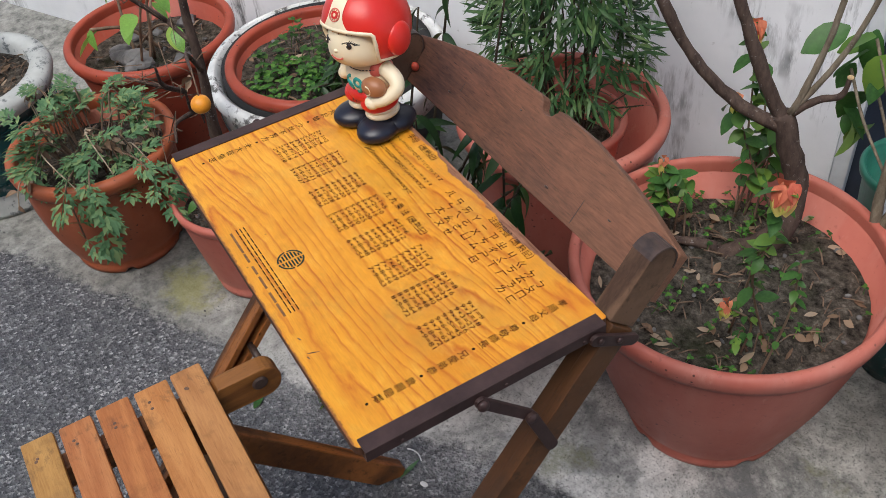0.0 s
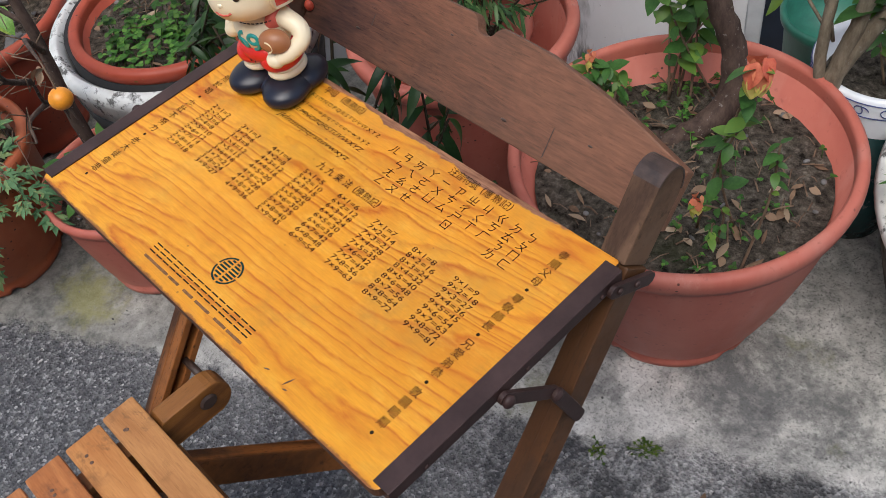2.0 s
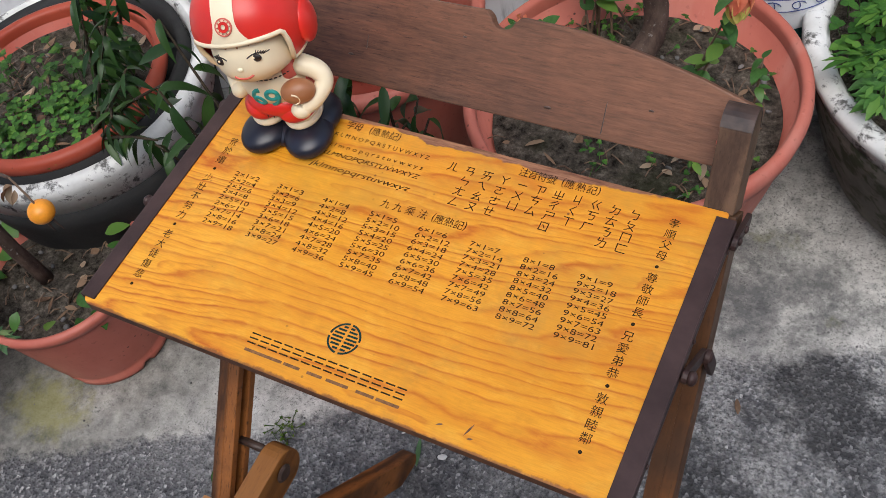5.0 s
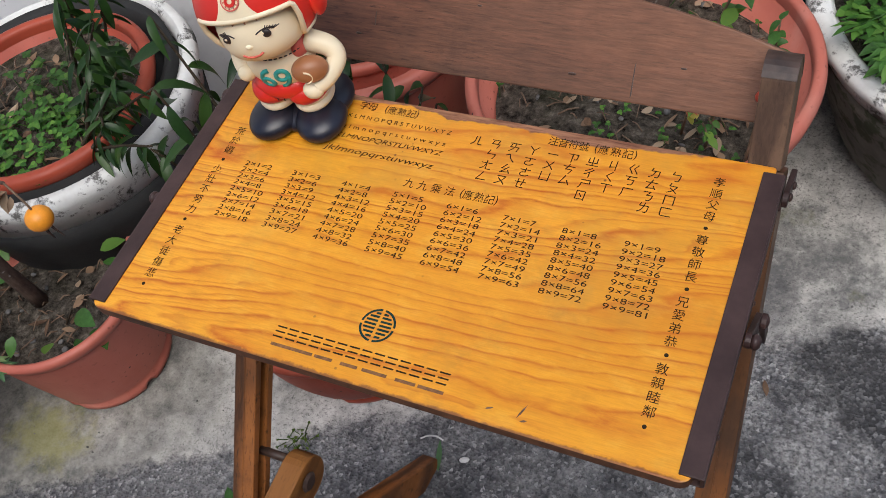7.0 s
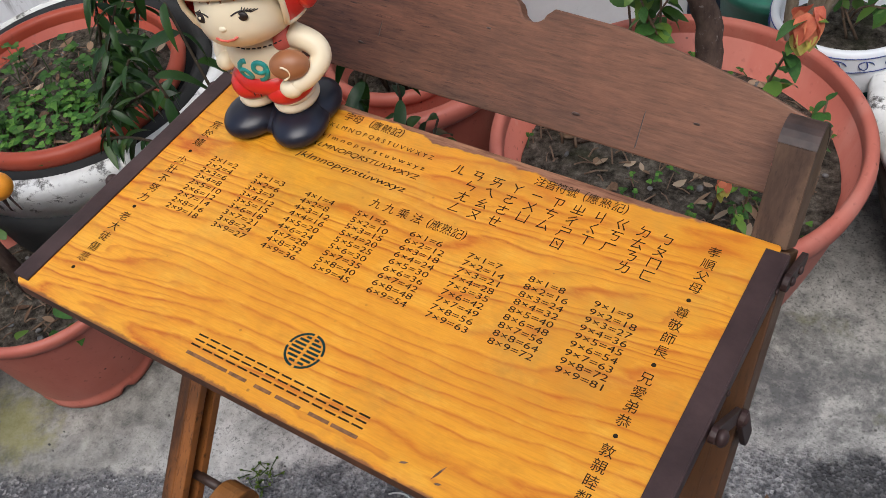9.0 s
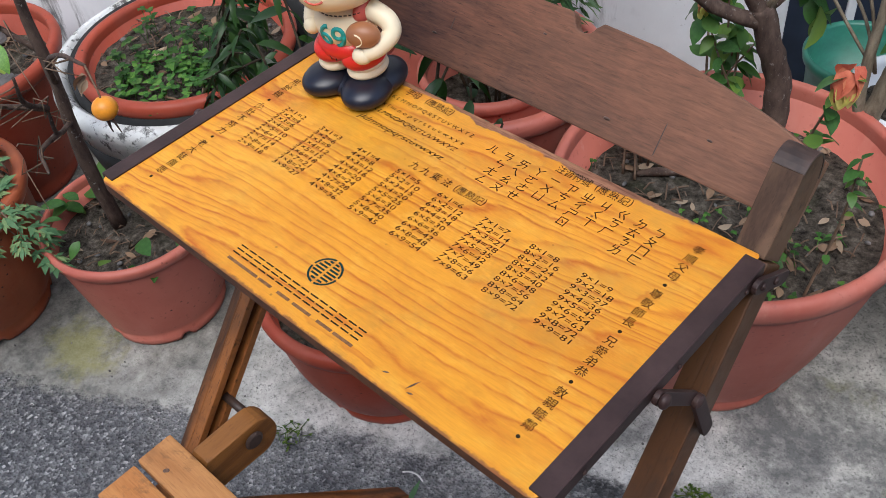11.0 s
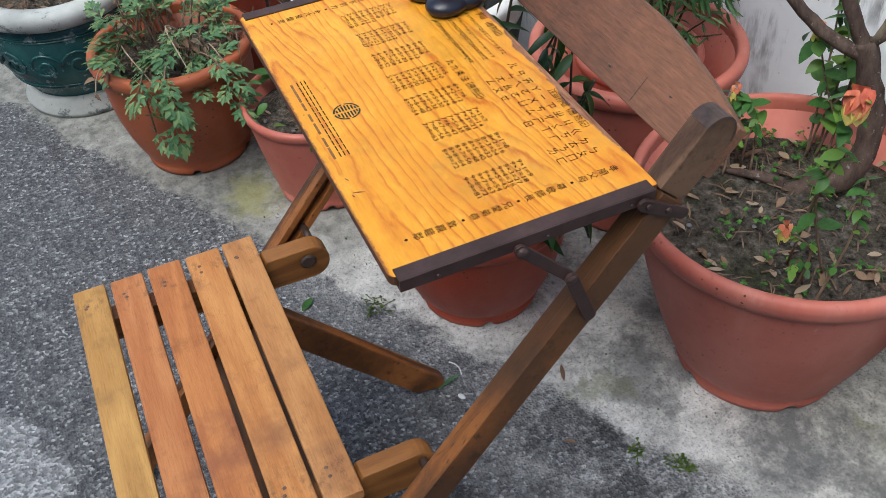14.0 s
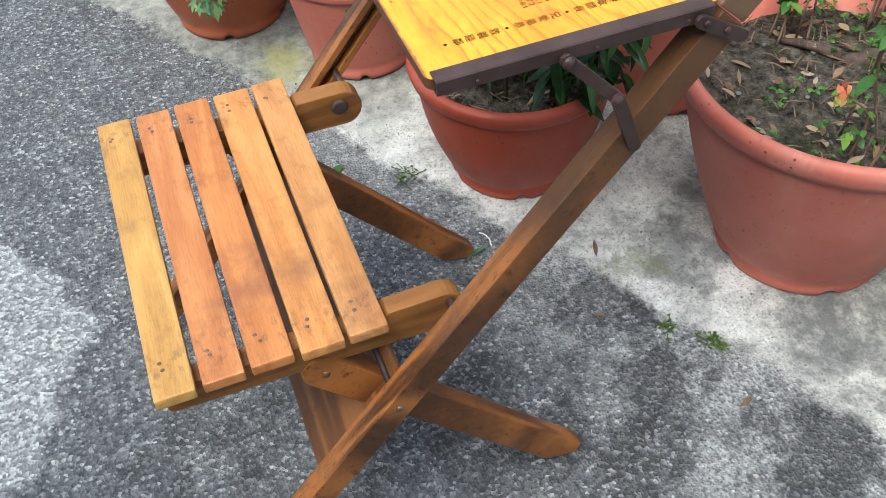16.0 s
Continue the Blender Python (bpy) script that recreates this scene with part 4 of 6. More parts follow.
for side in (-1, 1):
    x0, x1 = (0.428, 0.452) if side > 0 else (0.036, 0.060)
    outline = [short_yz(0.001 + 0.0215 * math.cos(radians(a)), 0.0215 * math.sin(radians(a))) for a in range(90, 271, 20)]
    outline += [short_yz(0.432, -0.0215), short_yz(0.468, 0.006), short_yz(0.462, 0.0215)]
    ob = part("short_leg", lean(prism_x(outline, x0, x1, 0.002)), M_SHORT, desk, "orange brown crossing leg")
    y, z = short_yz(0.006, 0)
    part("bolt", lean(blob((x1 if side > 0 else x0, y, z), (0.0022, 0.0048, 0.0048), 12)), M_BOLT, ob)
part("crosspiece", lean(prism_x([leg_yz(-0.01, 0.004), leg_yz(0.155, 0.004), leg_yz(0.155, 0.015), leg_yz(-0.01, 0.015)], 0.0235, 0.4765, 0.0015)), M_LEG_X, desk, "wide brown crosspiece")
part("seat_axle", lean(tube([(0.03, leg_yz(0.141, 0.0165)[0], leg_yz(0.141, 0.0165)[1]), (0.47, leg_yz(0.141, 0.0165)[0], leg_yz(0.141, 0.0165)[1])], 0.004, 8)), M_STEEL, desk)


# folding stays and hinge plates of the top
def flat_bar(x, a, b, w, name, parent):
    a, b = Vector(a), Vector(b)
    d = (b - a).normalized()
    nrm = Vector((-d.y, d.x))
    out = []
    for c, a0 in ((b, -90), (a, 90)):
        for k in range(7):
            ang = radians(a0 + 180 * k / 6)
            q = c + d * (math.cos(ang) * w / 2) + nrm * (math.sin(ang) * w / 2)
            out.append((q.x, q.y))
    return part(name, prism_x(out, x - 0.0022, x + 0.0022, 0.0008), M_STEEL, parent)


for x, o in ((0.5045, 1), (-0.0010, -1)):
    bar = flat_bar(x, (0.121, 0.703), (0.171, 0.648), 0.0115, "folding_stay", desk)
    low = flat_bar(x + 0.0045 * o, (0.171, 0.648), (0.193, 0.588), 0.013, "stay_plate", desk)
    for y, z in ((0.121, 0.703), (0.171, 0.648)):
        part("rivet", blob((x + 0.005 * o, y, z), (0.004, 0.006, 0.006), 12), M_STEEL, bar)
    plate = flat_bar(x, (0.246, 0.703), (0.290, 0.676), 0.0130, "hinge_plate", desk)
    for y, z in ((0.250, 0.701), (0.272, 0.688)):
        part("rivet", blob((x + 0.003 * o, y, z), (0.002, 0.0035, 0.0035), 10), M_STEEL, plate)


# ---- the vinyl doll on the desk ----
def ellipsoid_front(x, z, c, r):
    q = 1 - (x / r[0]) ** 2 - ((z - c[2]) / r[2]) ** 2
    return c[1] - r[1] * math.sqrt(q) if q > 0 else 1.0


def build_doll():
    # fused shoes
    bm = blob((0, 0.006, 0.007), (0.041, 0.032, 0.013), 32, None, 2)
    for s in (-1, 1):
        bm = blob((s * 0.0215, -0.011, 0.0098), (0.0235, 0.029, 0.0135), 28, bm, 2, s * 0.22)
        bm = blob((s * 0.0235, 0.014, 0.0100), (0.0205, 0.026, 0.0130), 28, bm, 2, s * 0.15)
        # cuffs and the legs of the shorts
        bm = blob((s * 0.0165, 0.001, 0.0265), (0.0180, 0.0215, 0.0085), 28, bm, 0)
        bm = blob((s * 0.0165, 0.001, 0.0330), (0.0172, 0.0205, 0.0060), 28, bm, 0)
        bm = blob((s * 0.0155, 0.000, 0.0415), (0.0195, 0.0240, 0.0145), 28, bm, 1)
    bm = blob((0, 0.001, 0.0490), (0.0322, 0.0256, 0.0150), 32, bm, 1)
    # torso and shoulders
    tc, tr = (0, 0.001, 0.0700), (0.0300, 0.0245, 0.0270)
    bm = blob(tc, tr, 36, bm, 0)
    bm = blob((0, 0.004, 0.0840), (0.0300, 0.0175, 0.0105), 28, bm, 0)
    for s in (-1, 1):
        bm = blob((s * 0.0235, 0.003, 0.0850), (0.0068, 0.0150, 0.0112), 20, bm, 6, s * -0.1)
    arm_l = curve_points([(0.026, 0.005, 0.0860), (0.0440, 0.006, 0.0780), (0.0500, 0.001, 0.0690), (0.0435, -0.012, 0.0600), (0.0345, -0.0205, 0.0560)], 5)
    bm = tube(arm_l, [0.0096 - 0.0028 * i / len(arm_l) for i in range(len(arm_l))], 18, bm, 0)
    arm_r = curve_points([(-0.026, 0.005, 0.0860), (-0.0340, 0.007, 0.0810), (-0.0375, 0.004, 0.0740), (-0.0340, -0.005, 0.0680), (-0.0285, -0.0125, 0.0660)], 5)
    bm = tube(arm_r, [0.0102 - 0.0030 * i / len(arm_r) for i in range(len(arm_r))], 18, bm, 0)
    bm = blob((0.0325, -0.0215, 0.0550), (0.0092, 0.0080, 0.0078), 18, bm, 0)
    bm = blob((-0.0275, -0.0140, 0.0650), (0.0080, 0.0080, 0.0078), 18, bm, 0)
    bm = blob((0.0335, -0.0165, 0.0735), (0.0155, 0.0110, 0.0118), 24, bm, 3, 0.35)
    bm = tube([(0.0300 + 0.0085 * math.cos(q), -0.0285 + 0.003 * abs(math.cos(q)), 0.0735 + 0.0065 * math.sin(q)) for q in np.linspace(-1.2, 1.2, 9)], 0.0008, 6, bm, 0)
    # dashes of a lacing round the collar, and on the shorts
    for k in range(-7, 8):
        a = k * 0.16
        bm = tube([(0.0285 * math.sin(a + d), 0.001 - 0.0225 * math.cos(a + d), 0.0868 + 0.002 * abs(math.sin(a))) for d in (-0.05, 0.05)], 0.0006, 5, bm, 5)
    for s in (-1, 1):
        for z in (0.0535, 0.0490, 0.0445):
            bm = tube([(s * 0.003 - 0.001, -0.0222 - (0.0535 - z) * 0.05, z), (s * 0.003 - 0.001, -0.0224 - (0.0535 - z) * 0.05, z - 0.003)], 0.0005, 5, bm, 5)
    # the number on the chest
    loop = [(0.0038 * math.cos(q), -0.0032 + 0.0040 * math.sin(q)) for q in np.linspace(math.pi * 0.9, math.pi * 2.95, 18)]
    tail = [(0.0030, 0.0078), (0.0005, 0.0072), (-0.0022, 0.0046), (-0.0036, 0.0008), (-0.0038, -0.003)]
    for flip, cx in ((1, -0.0048), (-1, 0.0090)):
        for path in (loop, tail):
            pts = []
            for u, v in path:
                x, z = cx + flip * u * 1.25, 0.0665 + flip * v * 1.2
                pts.append((x, ellipsoid_front(x, z, tc, tr) + 0.0008, z))
            bm = tube(pts, 0.0023, 8, bm, 4)

    # head, with the face a little up; helmet, pale stripe, cream edging, ear cups
    body, bm = bm, None
    hc, hr, low = (0, -0.0020, 0.1160), (0.0362, 0.0430, 0.0400), 0.0285

    def girth(zn):
        return (1 - min(1, abs(zn)) ** 2.7) ** (1 / 2.7) if zn < 0 else math.sqrt(max(0, 1 - zn * zn))

    def face_y(x, z):
        g = girth((z - hc[2]) / (low if z < hc[2] else hr[2]))
        return hc[1] - hr[1] * math.sqrt(max(0.01, g * g - (x / hr[0]) ** 2))

    rows = []
    skin = bmesh.new()
    for k in range(1, 30):
        zn = -math.cos(math.pi * k / 30)
        g = girth(zn)
        rows.append([skin.verts.new((hc[0] + hr[0] * g * math.sin(a), hc[1] - hr[1] * g * math.cos(a), hc[2] + zn * (low if zn < 0 else hr[2]))) for a in np.linspace(0, 2 * math.pi, 49)[:-1]])
    for p, q in zip(rows, rows[1:]):
        for i in range(48):
            skin.faces.new((p[i], p[(i + 1) % 48], q[(i + 1) % 48], q[i]))
    skin.faces.new(rows[0][::-1])
    skin.faces.new(rows[-1])
    for f in skin.faces:
        f.smooth = True
    bm = merge(bm, skin)

    c, rx, ry, rz = Vector((0, 0.003, 0.1310)), 0.0490, 0.0520, 0.0500

    def edge(az):
        a = abs(az)
        drop = min(1, max(0, (a - 0.92) / 0.22))
        drop = drop * drop * (3 - 2 * drop)
        return (0.09 - 0.05 * a * a) * (1 - drop) - 0.66 * drop + 0.16 * max(0, (a - 1.9) / 1.2)

    def on_shell(az, el, off=0.0):
        return c + Vector(((rx + off) * math.sin(az) * math.cos(el), -(ry + off - 0.0035 * max(0, math.cos(az))) * math.cos(az) * math.cos(el), (rz + off) * math.sin(el)))

    azs = [math.pi * 2 * i / 112 - math.pi for i in range(112)]
    h = bmesh.new()
    rings = []
    for k in range(22):
        rings.append([h.verts.new(on_shell(a, edge(a) + (1.54 - edge(a)) * k / 21)) for a in azs])
    for p, q in zip(rings, rings[1:]):
        for i in range(112):
            j = (i + 1) % 112
            f = h.faces.new((p[i], p[j], q[j], q[i]))
    h.faces.new(rings[-1])
    for f in h.faces:
        f.material_index, f.smooth = 1, True
    bm = merge(bm, h)
    rim = [on_shell(a, edge(a), -0.0008) for a in azs + azs[:1]]
    bm = tube(rim, 0.0023, 10, bm, 0)
    # stripe over the crown, flaring into the brim
    strip = bmesh.new()
    prev = None
    for k in range(49):
        th = 0.10 + (2.75 - 0.10) * k / 48
        wide = 0.0098 + 0.009 * max(0, 1 - k / 7.0) ** 2
        row = []
        for i in range(9):
            x = wide * (i / 4.0 - 1)
            m = math.sqrt(max(0, 1 - (x / rx) ** 2))
            row.append(strip.verts.new(c + Vector((x, -(ry + 0.0006 - 0.0035 * max(0, math.cos(th))) * math.cos(th) * m, (rz + 0.0006) * math.sin(th) * m))))
        if prev:
            for i in range(8):
                f = strip.faces.new((prev[i], prev[i + 1], row[i + 1], row[i]))
                f.smooth = True
        prev = row
    bm = merge(bm, strip)
    th = 0.40
    centre = c + Vector((0, -(ry - 0.0024) * math.cos(th), (rz + 0.0008) * math.sin(th)))
    turn = Matrix.Translation(centre) @ Matrix.Rotation(math.pi / 2 - th, 4, "X")
    for prof, mat in (([(0.0064, -0.0012), (0.0074, -0.0012), (0.0074, 0.0006), (0.0064, 0.0006)], 6), ([(0.0020, -0.0010), (0.0044, -0.0010), (0.0044, 0.0008), (0.0020, 0.0008)], 1)):
        ring = lathe(prof, 24, None, mat)
        bmesh.ops.transform(ring, matrix=turn, verts=ring.verts)
        bm = merge(bm, ring)
    for k in range(10):
        a = k * 0.628
        bm = blob(turn @ Vector((0.0054 * math.cos(a), 0.0054 * math.sin(a), 0.0002)), (0.0006, 0.0006, 0.0006), 8, bm, 6)
    for s in (-1, 1):
        bm = blob((s * 0.0468, 0.006, 0.1230), (0.0075, 0.0170, 0.0190), 24, bm, 1)
        ex, ez = s * 0.0155, 0.1190
        bm = blob((ex, face_y(ex, ez) + 0.0006, ez), (0.0048, 0.0018, 0.0036), 16, bm, 5)
        bm = blob((ex - 0.0016, face_y(ex, ez) - 0.0008, ez + 0.0010), (0.0012, 0.0006, 0.0011), 8, bm, 0)
        lid = [(ex + d, face_y(ex + d, ez + 0.0040 - 48 * d * d) - 0.0002, ez + 0.0040 - 48 * d * d) for d in np.linspace(-0.0065, 0.0065, 9)]
        bm = tube(lid, 0.0006, 5, bm, 5)
        for k in range(6):
            x0, x1 = ex + s * (0.0010 * k + 0.0005), ex + s * (0.0017 * k + 0.0014)
            z0, z1 = ez + 0.0038 - 0.0005 * k, ez + 0.0062 - 0.0009 * k
            bm = tube([(x0, face_y(x0, z0) - 0.0002, z0), (x1, face_y(x1, z1) - 0.0002, z1)], 0.0004, 4, bm, 5)
    bm = tube([(x, face_y(x, z) - 0.0002, z) for x, z in ((-0.0085, 0.1048), (-0.005, 0.1028), (0, 0.1020), (0.005, 0.1028), (0.0085, 0.1048))], 0.0010, 6, bm, 6)
    # painted strands of hair under the brim
    for x, lean_x in ((-0.013, -0.003), (-0.009, 0.002), (-0.004, -0.003), (0.001, 0.003), (0.005, -0.002), (0.010, 0.003), (0.014, 0.004)):
        bm = tube([(x + lean_x * k / 3, face_y(x + lean_x * k / 3, 0.1345 - 0.0015 * k) - 0.0002, 0.1345 - 0.0015 * k) for k in range(4)], [0.0010, 0.0008, 0.0006, 0.0003], 5, bm, 3)
    bm = blob((0, face_y(0, 0.1120) + 0.0008, 0.1120), (0.0032, 0.0024, 0.0024), 14, bm, 0)
    bmesh.ops.transform(bm, matrix=pose(0.0, 0.001, 0.098, -12, -5, 10) @ Matrix.Translation((0, 0, -0.100)), verts=bm.verts)
    bm = merge(body, bm)
    for v in bm.verts:
        v.co.z = max(v.co.z, 0.0003)
    ob = new("doll", finish("doll", bm, [D_CREAM, D_RED, D_NAVY, D_BROWN, D_TEAL, D_DARK, D_PINK]))
    ob.matrix_world = pose(0.094, 0.236, TOP_Z, 0, 0, 9)
    tagged(ob, "vinyl doll, red helmet and shorts, black shoes, standing on the desk", "doll")


build_doll()

# ---- flower pots ----


def flower_pot(x, y, h, r, foot, mat, label, lip=0.018, band=0.035, seed=0, bulge=0.0, z=0.0):
    """A tapered pot: body with drain notches and a groove, and a rolled rim on it."""
    ob = thing("flower_pot", label, "flower pot", "flower pots", (x, y, z))
    wall = r - lip * 0.8
    thick, inner = 0.006, h * 0.42
    out = [(0, 0.004), (foot * 0.8, 0.004), (foot * 0.965, 0.0), (foot * 0.985, 0.001), (foot, 0.007), (foot + 0.001, 0.018), (foot - 0.0015, 0.020)]
    for k in range(1, 12):
        t = k / 11
        out.append((foot + (wall - foot) * (t ** 0.85) + bulge * math.sin(math.pi * t), 0.020 + (h - band - 0.020) * t))
    out += [(wall - 0.001, h - band * 0.6), (wall - thick, h - band * 0.6)]
    out += [(wall - thick - (wall - foot) * 0.52, inner), (0, inner)]
    bm = lathe(out, 80, None, 0, 0.006, seed)
    for v in bm.verts:
        a = math.atan2(v.co.y, v.co.x)
        if v.co.z < 0.016 and math.cos(5 * (a + 0.3)) > 0.93 and Vector(v.co[:2]).length > foot * 0.9:
            v.co.z += 0.009
        v.co += Vector((x, y, z))
    part("pot_body", bm, mat, ob, smooth=True)
    rim = [(wall - thick - 0.0008, h - band * 0.8), (wall + 0.0005, h - band), (r - lip * 0.30, h - band + 0.002), (r - 0.0025, h - band * 0.72), (r, h - band * 0.42), (r - 0.0012, h - band * 0.18), (r - 0.005, h - 0.0015)]
    rim += [(r - 0.009, h), (wall - thick + 0.004, h - 0.0006), (wall - thick + 0.001, h - 0.003), (wall - thick - 0.0004, h - 0.008), (wall - thick - 0.0008, h - band * 0.8)]
    bm = lathe(rim, 80, None, 0, 0.006, seed)
    for v in bm.verts:
        v.co += Vector((x, y, z))
    part("rim", bm, mat, ob, smooth=True)
    return ob


def soil_in(x, y, z, r, label="dark crumbly potting soil with bits of dry leaf", seed=0, bump=0.010):
    bm = bmesh.new()
    rings = []
    for k in range(13):
        q = r * k / 12
        n = 1 if k == 0 else 40
        ring = []
        for i in range(n):
            a = 2 * math.pi * i / n
            p = Vector((q * math.cos(a), q * math.sin(a), 0))
            p.z = bump * (noise.noise(p * 22 + Vector((seed, 0, 0))) + 0.6 * noise.noise(p * 60 + Vector((seed, 3, 0)))) * (1 - 0.5 * k / 12)
            ring.append(bm.verts.new(p + Vector((x, y, z))))
        rings.append(ring)
    for p, q in zip(rings, rings[1:]):
        for i in range(40):
            j = (i + 1) % 40
            bm.faces.new((p[0], q[i], q[j]) if len(p) == 1 else (p[i], q[i], q[j], p[j]))
    ob = part("soil", bm, M_SOIL, smooth=True)
    return tagged(ob, label, "soil", kind="stuff")


def litter(x, y, z, r, count, label="dry leaves, twigs and crumbs lying on the soil", pebbles=10):
    bm = bmesh.new()
    for _ in range(count):
        a, q = rnd(0, 6.28), r * math.sqrt(rnd(0, 1))
        p = Vector((x + q * math.cos(a), y + q * math.sin(a), z + rnd(0.004, 0.012)))
        kind = random.random()
        if kind < 0.36:
            leaf_bm(rnd(0.012, 0.034), rnd(0.005, 0.013), rnd(-0.4, 0.6), rnd(-0.3, 0.4), 4, 1.0, bm, Matrix.Translation(p) @ pose(0, 0, 0, rnd(-20, 20), rnd(-25, 25), rnd(0, 360)))
        else:
            d = Vector((rnd(-1, 1), rnd(-1, 1), rnd(-0.1, 0.25))).normalized() * rnd(0.010, 0.034)
            tube([p, p + d * 0.5 + Vector((0, 0, rnd(0, 0.006))), p + d], rnd(0.0006, 0.0014), 5, bm, 1)
    for _ in range(pebbles):
        a, q = rnd(0, 6.28), r * math.sqrt(rnd(0, 1))
        blob((x + q * math.cos(a), y + q * math.sin(a), z + 0.004), (rnd(0.002, 0.006), rnd(0.002, 0.006), rnd(0.002, 0.004)), 8, bm, 2, rnd(0, 3))
    ob = part("litter", bm, [M_DRY, M_TWIG, M_STONE])
    return tagged(ob, label, "litter", kind="stuff")


def low_herbs(name, label, x, y, z, r, count, size, mat, rise=0.03, lobes=3, arc=(0, 360), inner=0.0):
    """Clover-like ground cover: small round leaflets on short stalks."""
    bm = bmesh.new()
    for _ in range(count):
        a, q = radians(rnd(*arc)), r * math.sqrt(rnd(inner, 1))
        base = Vector((x + q * math.cos(a), y + q * math.sin(a), z))
        top = base + Vector((rnd(-0.015, 0.015), rnd(-0.015, 0.015), rnd(0.3, 1.0) * rise))
        tube([base, top], 0.0007, 4, bm)
        turn = rnd(0, 360)
        for k in range(lobes):
            leaf_bm(size * rnd(0.7, 1.2), size * 0.95, rnd(0.0, 0.3), 0.1, 3, 0.75, bm, Matrix.Translation(top) @ pose(0, 0, 0, rnd(-15, 25), rnd(-10, 10), turn + 360 * k / lobes))
    ob = part(name, bm, mat)
    return tagged(ob, label, "plant", kind="stuff")


flower_pot(0.256, 0.702, 0.360, 0.243, 0.139, M_CLAY_PALE, "large faded terracotta-coloured pot holding a small tree", 0.015, 0.036, 1, 0.005)
soil_in(0.256, 0.702, 0.290, 0.208, seed=1)
litter(0.252, 0.705, 0.290, 0.195, 210, pebbles=24)
flower_pot(-0.788, -0.024, 0.272, 0.172, 0.116, M_CLAY_WARM, "round terracotta pot overflowing with mugwort", 0.020, 0.034, 2, 0.012)
soil_in(-0.788, -0.024, 0.215, 0.142, seed=2)
litter(-0.788, -0.024, 0.215, 0.13, 60)
flower_pot(-0.528, 0.196, 0.222, 0.148, 0.106, M_CLAY_PALE, "small faded terracotta pot with a thin fruit tree", 0.010, 0.022, 3)
soil_in(-0.528, 0.196, 0.178, 0.127, seed=3)
litter(-0.528, 0.196, 0.178, 0.115, 70)
flower_pot(-0.101, 0.345, 0.242, 0.178, 0.112, M_CLAY_DARK, "brick-red plastic pot standing behind the desk", 0.016, 0.030, 4, 0.008)
soil_in(-0.101, 0.345, 0.190, 0.152, seed=4)
litter(-0.101, 0.345, 0.190, 0.140, 90)
flower_pot(-0.195, 0.718, 0.362, 0.194, 0.125, M_CLAY_PALE, "tall terracotta-coloured pot with another pot set inside", 0.020, 0.034, 5)
soil_in(-0.195, 0.718, 0.166, 0.13, seed=5)
flower_pot(-0.203, 0.728, 0.165, 0.117, 0.085, M_CLAY_PALE, "smaller faded pot standing inside a larger one", 0.012, 0.024, 6, z=0.172)
soil_in(-0.203, 0.728, 0.268, 0.098, seed=6)
flower_pot(-1.085, 0.205, 0.302, 0.195, 0.125, M_CLAY_DARK, "dark red pot with a broad-leaved plant and stones", 0.018, 0.034, 7)
soil_in(-1.085, 0.205, 0.236, 0.165, seed=7)
litter(-1.085, 0.205, 0.236, 0.15, 50, "dry leaves and grey stones on the soil", 40)


def ring_pot(x, y, h, r, name, label, rim_mat, wall_mat, inner_r, foot, rim_h=0.10, seed=0, category="planter", flare=0.03):
    """A heavy planter: thick pale rim over a darker wall."""
    ob = thing(name, label, category, "flower pots", (x, y, 0))
    wall = [(0, 0.003), (foot, 0.0), (foot + 0.01, 0.012)]
    wall += [(foot + 0.01 + (r - flare - foot - 0.01) * (k / 6) ** 0.6, 0.012 + (h - rim_h - 0.012) * k / 6) for k in range(1, 7)]
    bm = lathe(wall + [(inner_r, h - rim_h - 0.004), (0, h - rim_h - 0.004)], 72, None, 0, 0.01, seed)
    for v in bm.verts:
        v.co += Vector((x, y, 0))
    part("planter_wall", bm, wall_mat, ob, smooth=True)
    rim = [(inner_r, h - rim_h), (r - flare - 0.002, h - rim_h), (r - 0.012, h - rim_h * 0.55), (r, h - rim_h * 0.28), (r - 0.004, h - rim_h * 0.08), (r - 0.018, h)]
    rim += [(inner_r + 0.012, h - 0.002), (inner_r + 0.003, h - 0.012), (inner_r, h - rim_h)]
    bm = lathe(rim, 72, None, 0, 0.012, seed)
    for v in bm.verts:
        v.co += Vector((x, y, 0))
    part("rim", bm, rim_mat, ob, "chipped pale rim", smooth=True)
    return ob


white_planter = ring_pot(-0.620, 0.450, 0.370, 0.246, "round_planter", "heavy white-rimmed planter with a black inside, a pot set in it", M_WHITE, M_BLACK, 0.214, 0.150, 0.075, 11, flare=0.012)
bm = lathe([(0.213, 0.31), (0.2125, 0.371), (0.196, 0.368), (0.186, 0.31)], 64)
for v in bm.verts:
    v.co += Vector((-0.620, 0.450, 0))
part("lining", bm, M_BLACK, white_planter, "black inner wall", smooth=True)
flower_pot(-0.602, 0.426, 0.10, 0.186, 0.145, M_CLAY_DARK, "terracotta bowl full of weeds set in a white planter", 0.018, 0.03, 8, z=0.296)
soil_in(-0.602, 0.426, 0.362, 0.160, seed=8)
litter(-0.602, 0.426, 0.364, 0.15, 110)
ring_pot(0.758, 0.997, 0.308, 0.328, "round_planter", "mossy concrete planter with a flaking white rim, full of greens", M_WHITE, M_MOSSY, 0.286, 0.215, 0.050, 12, flare=0.014)
soil_in(0.758, 0.997, 0.272, 0.288, seed=9)


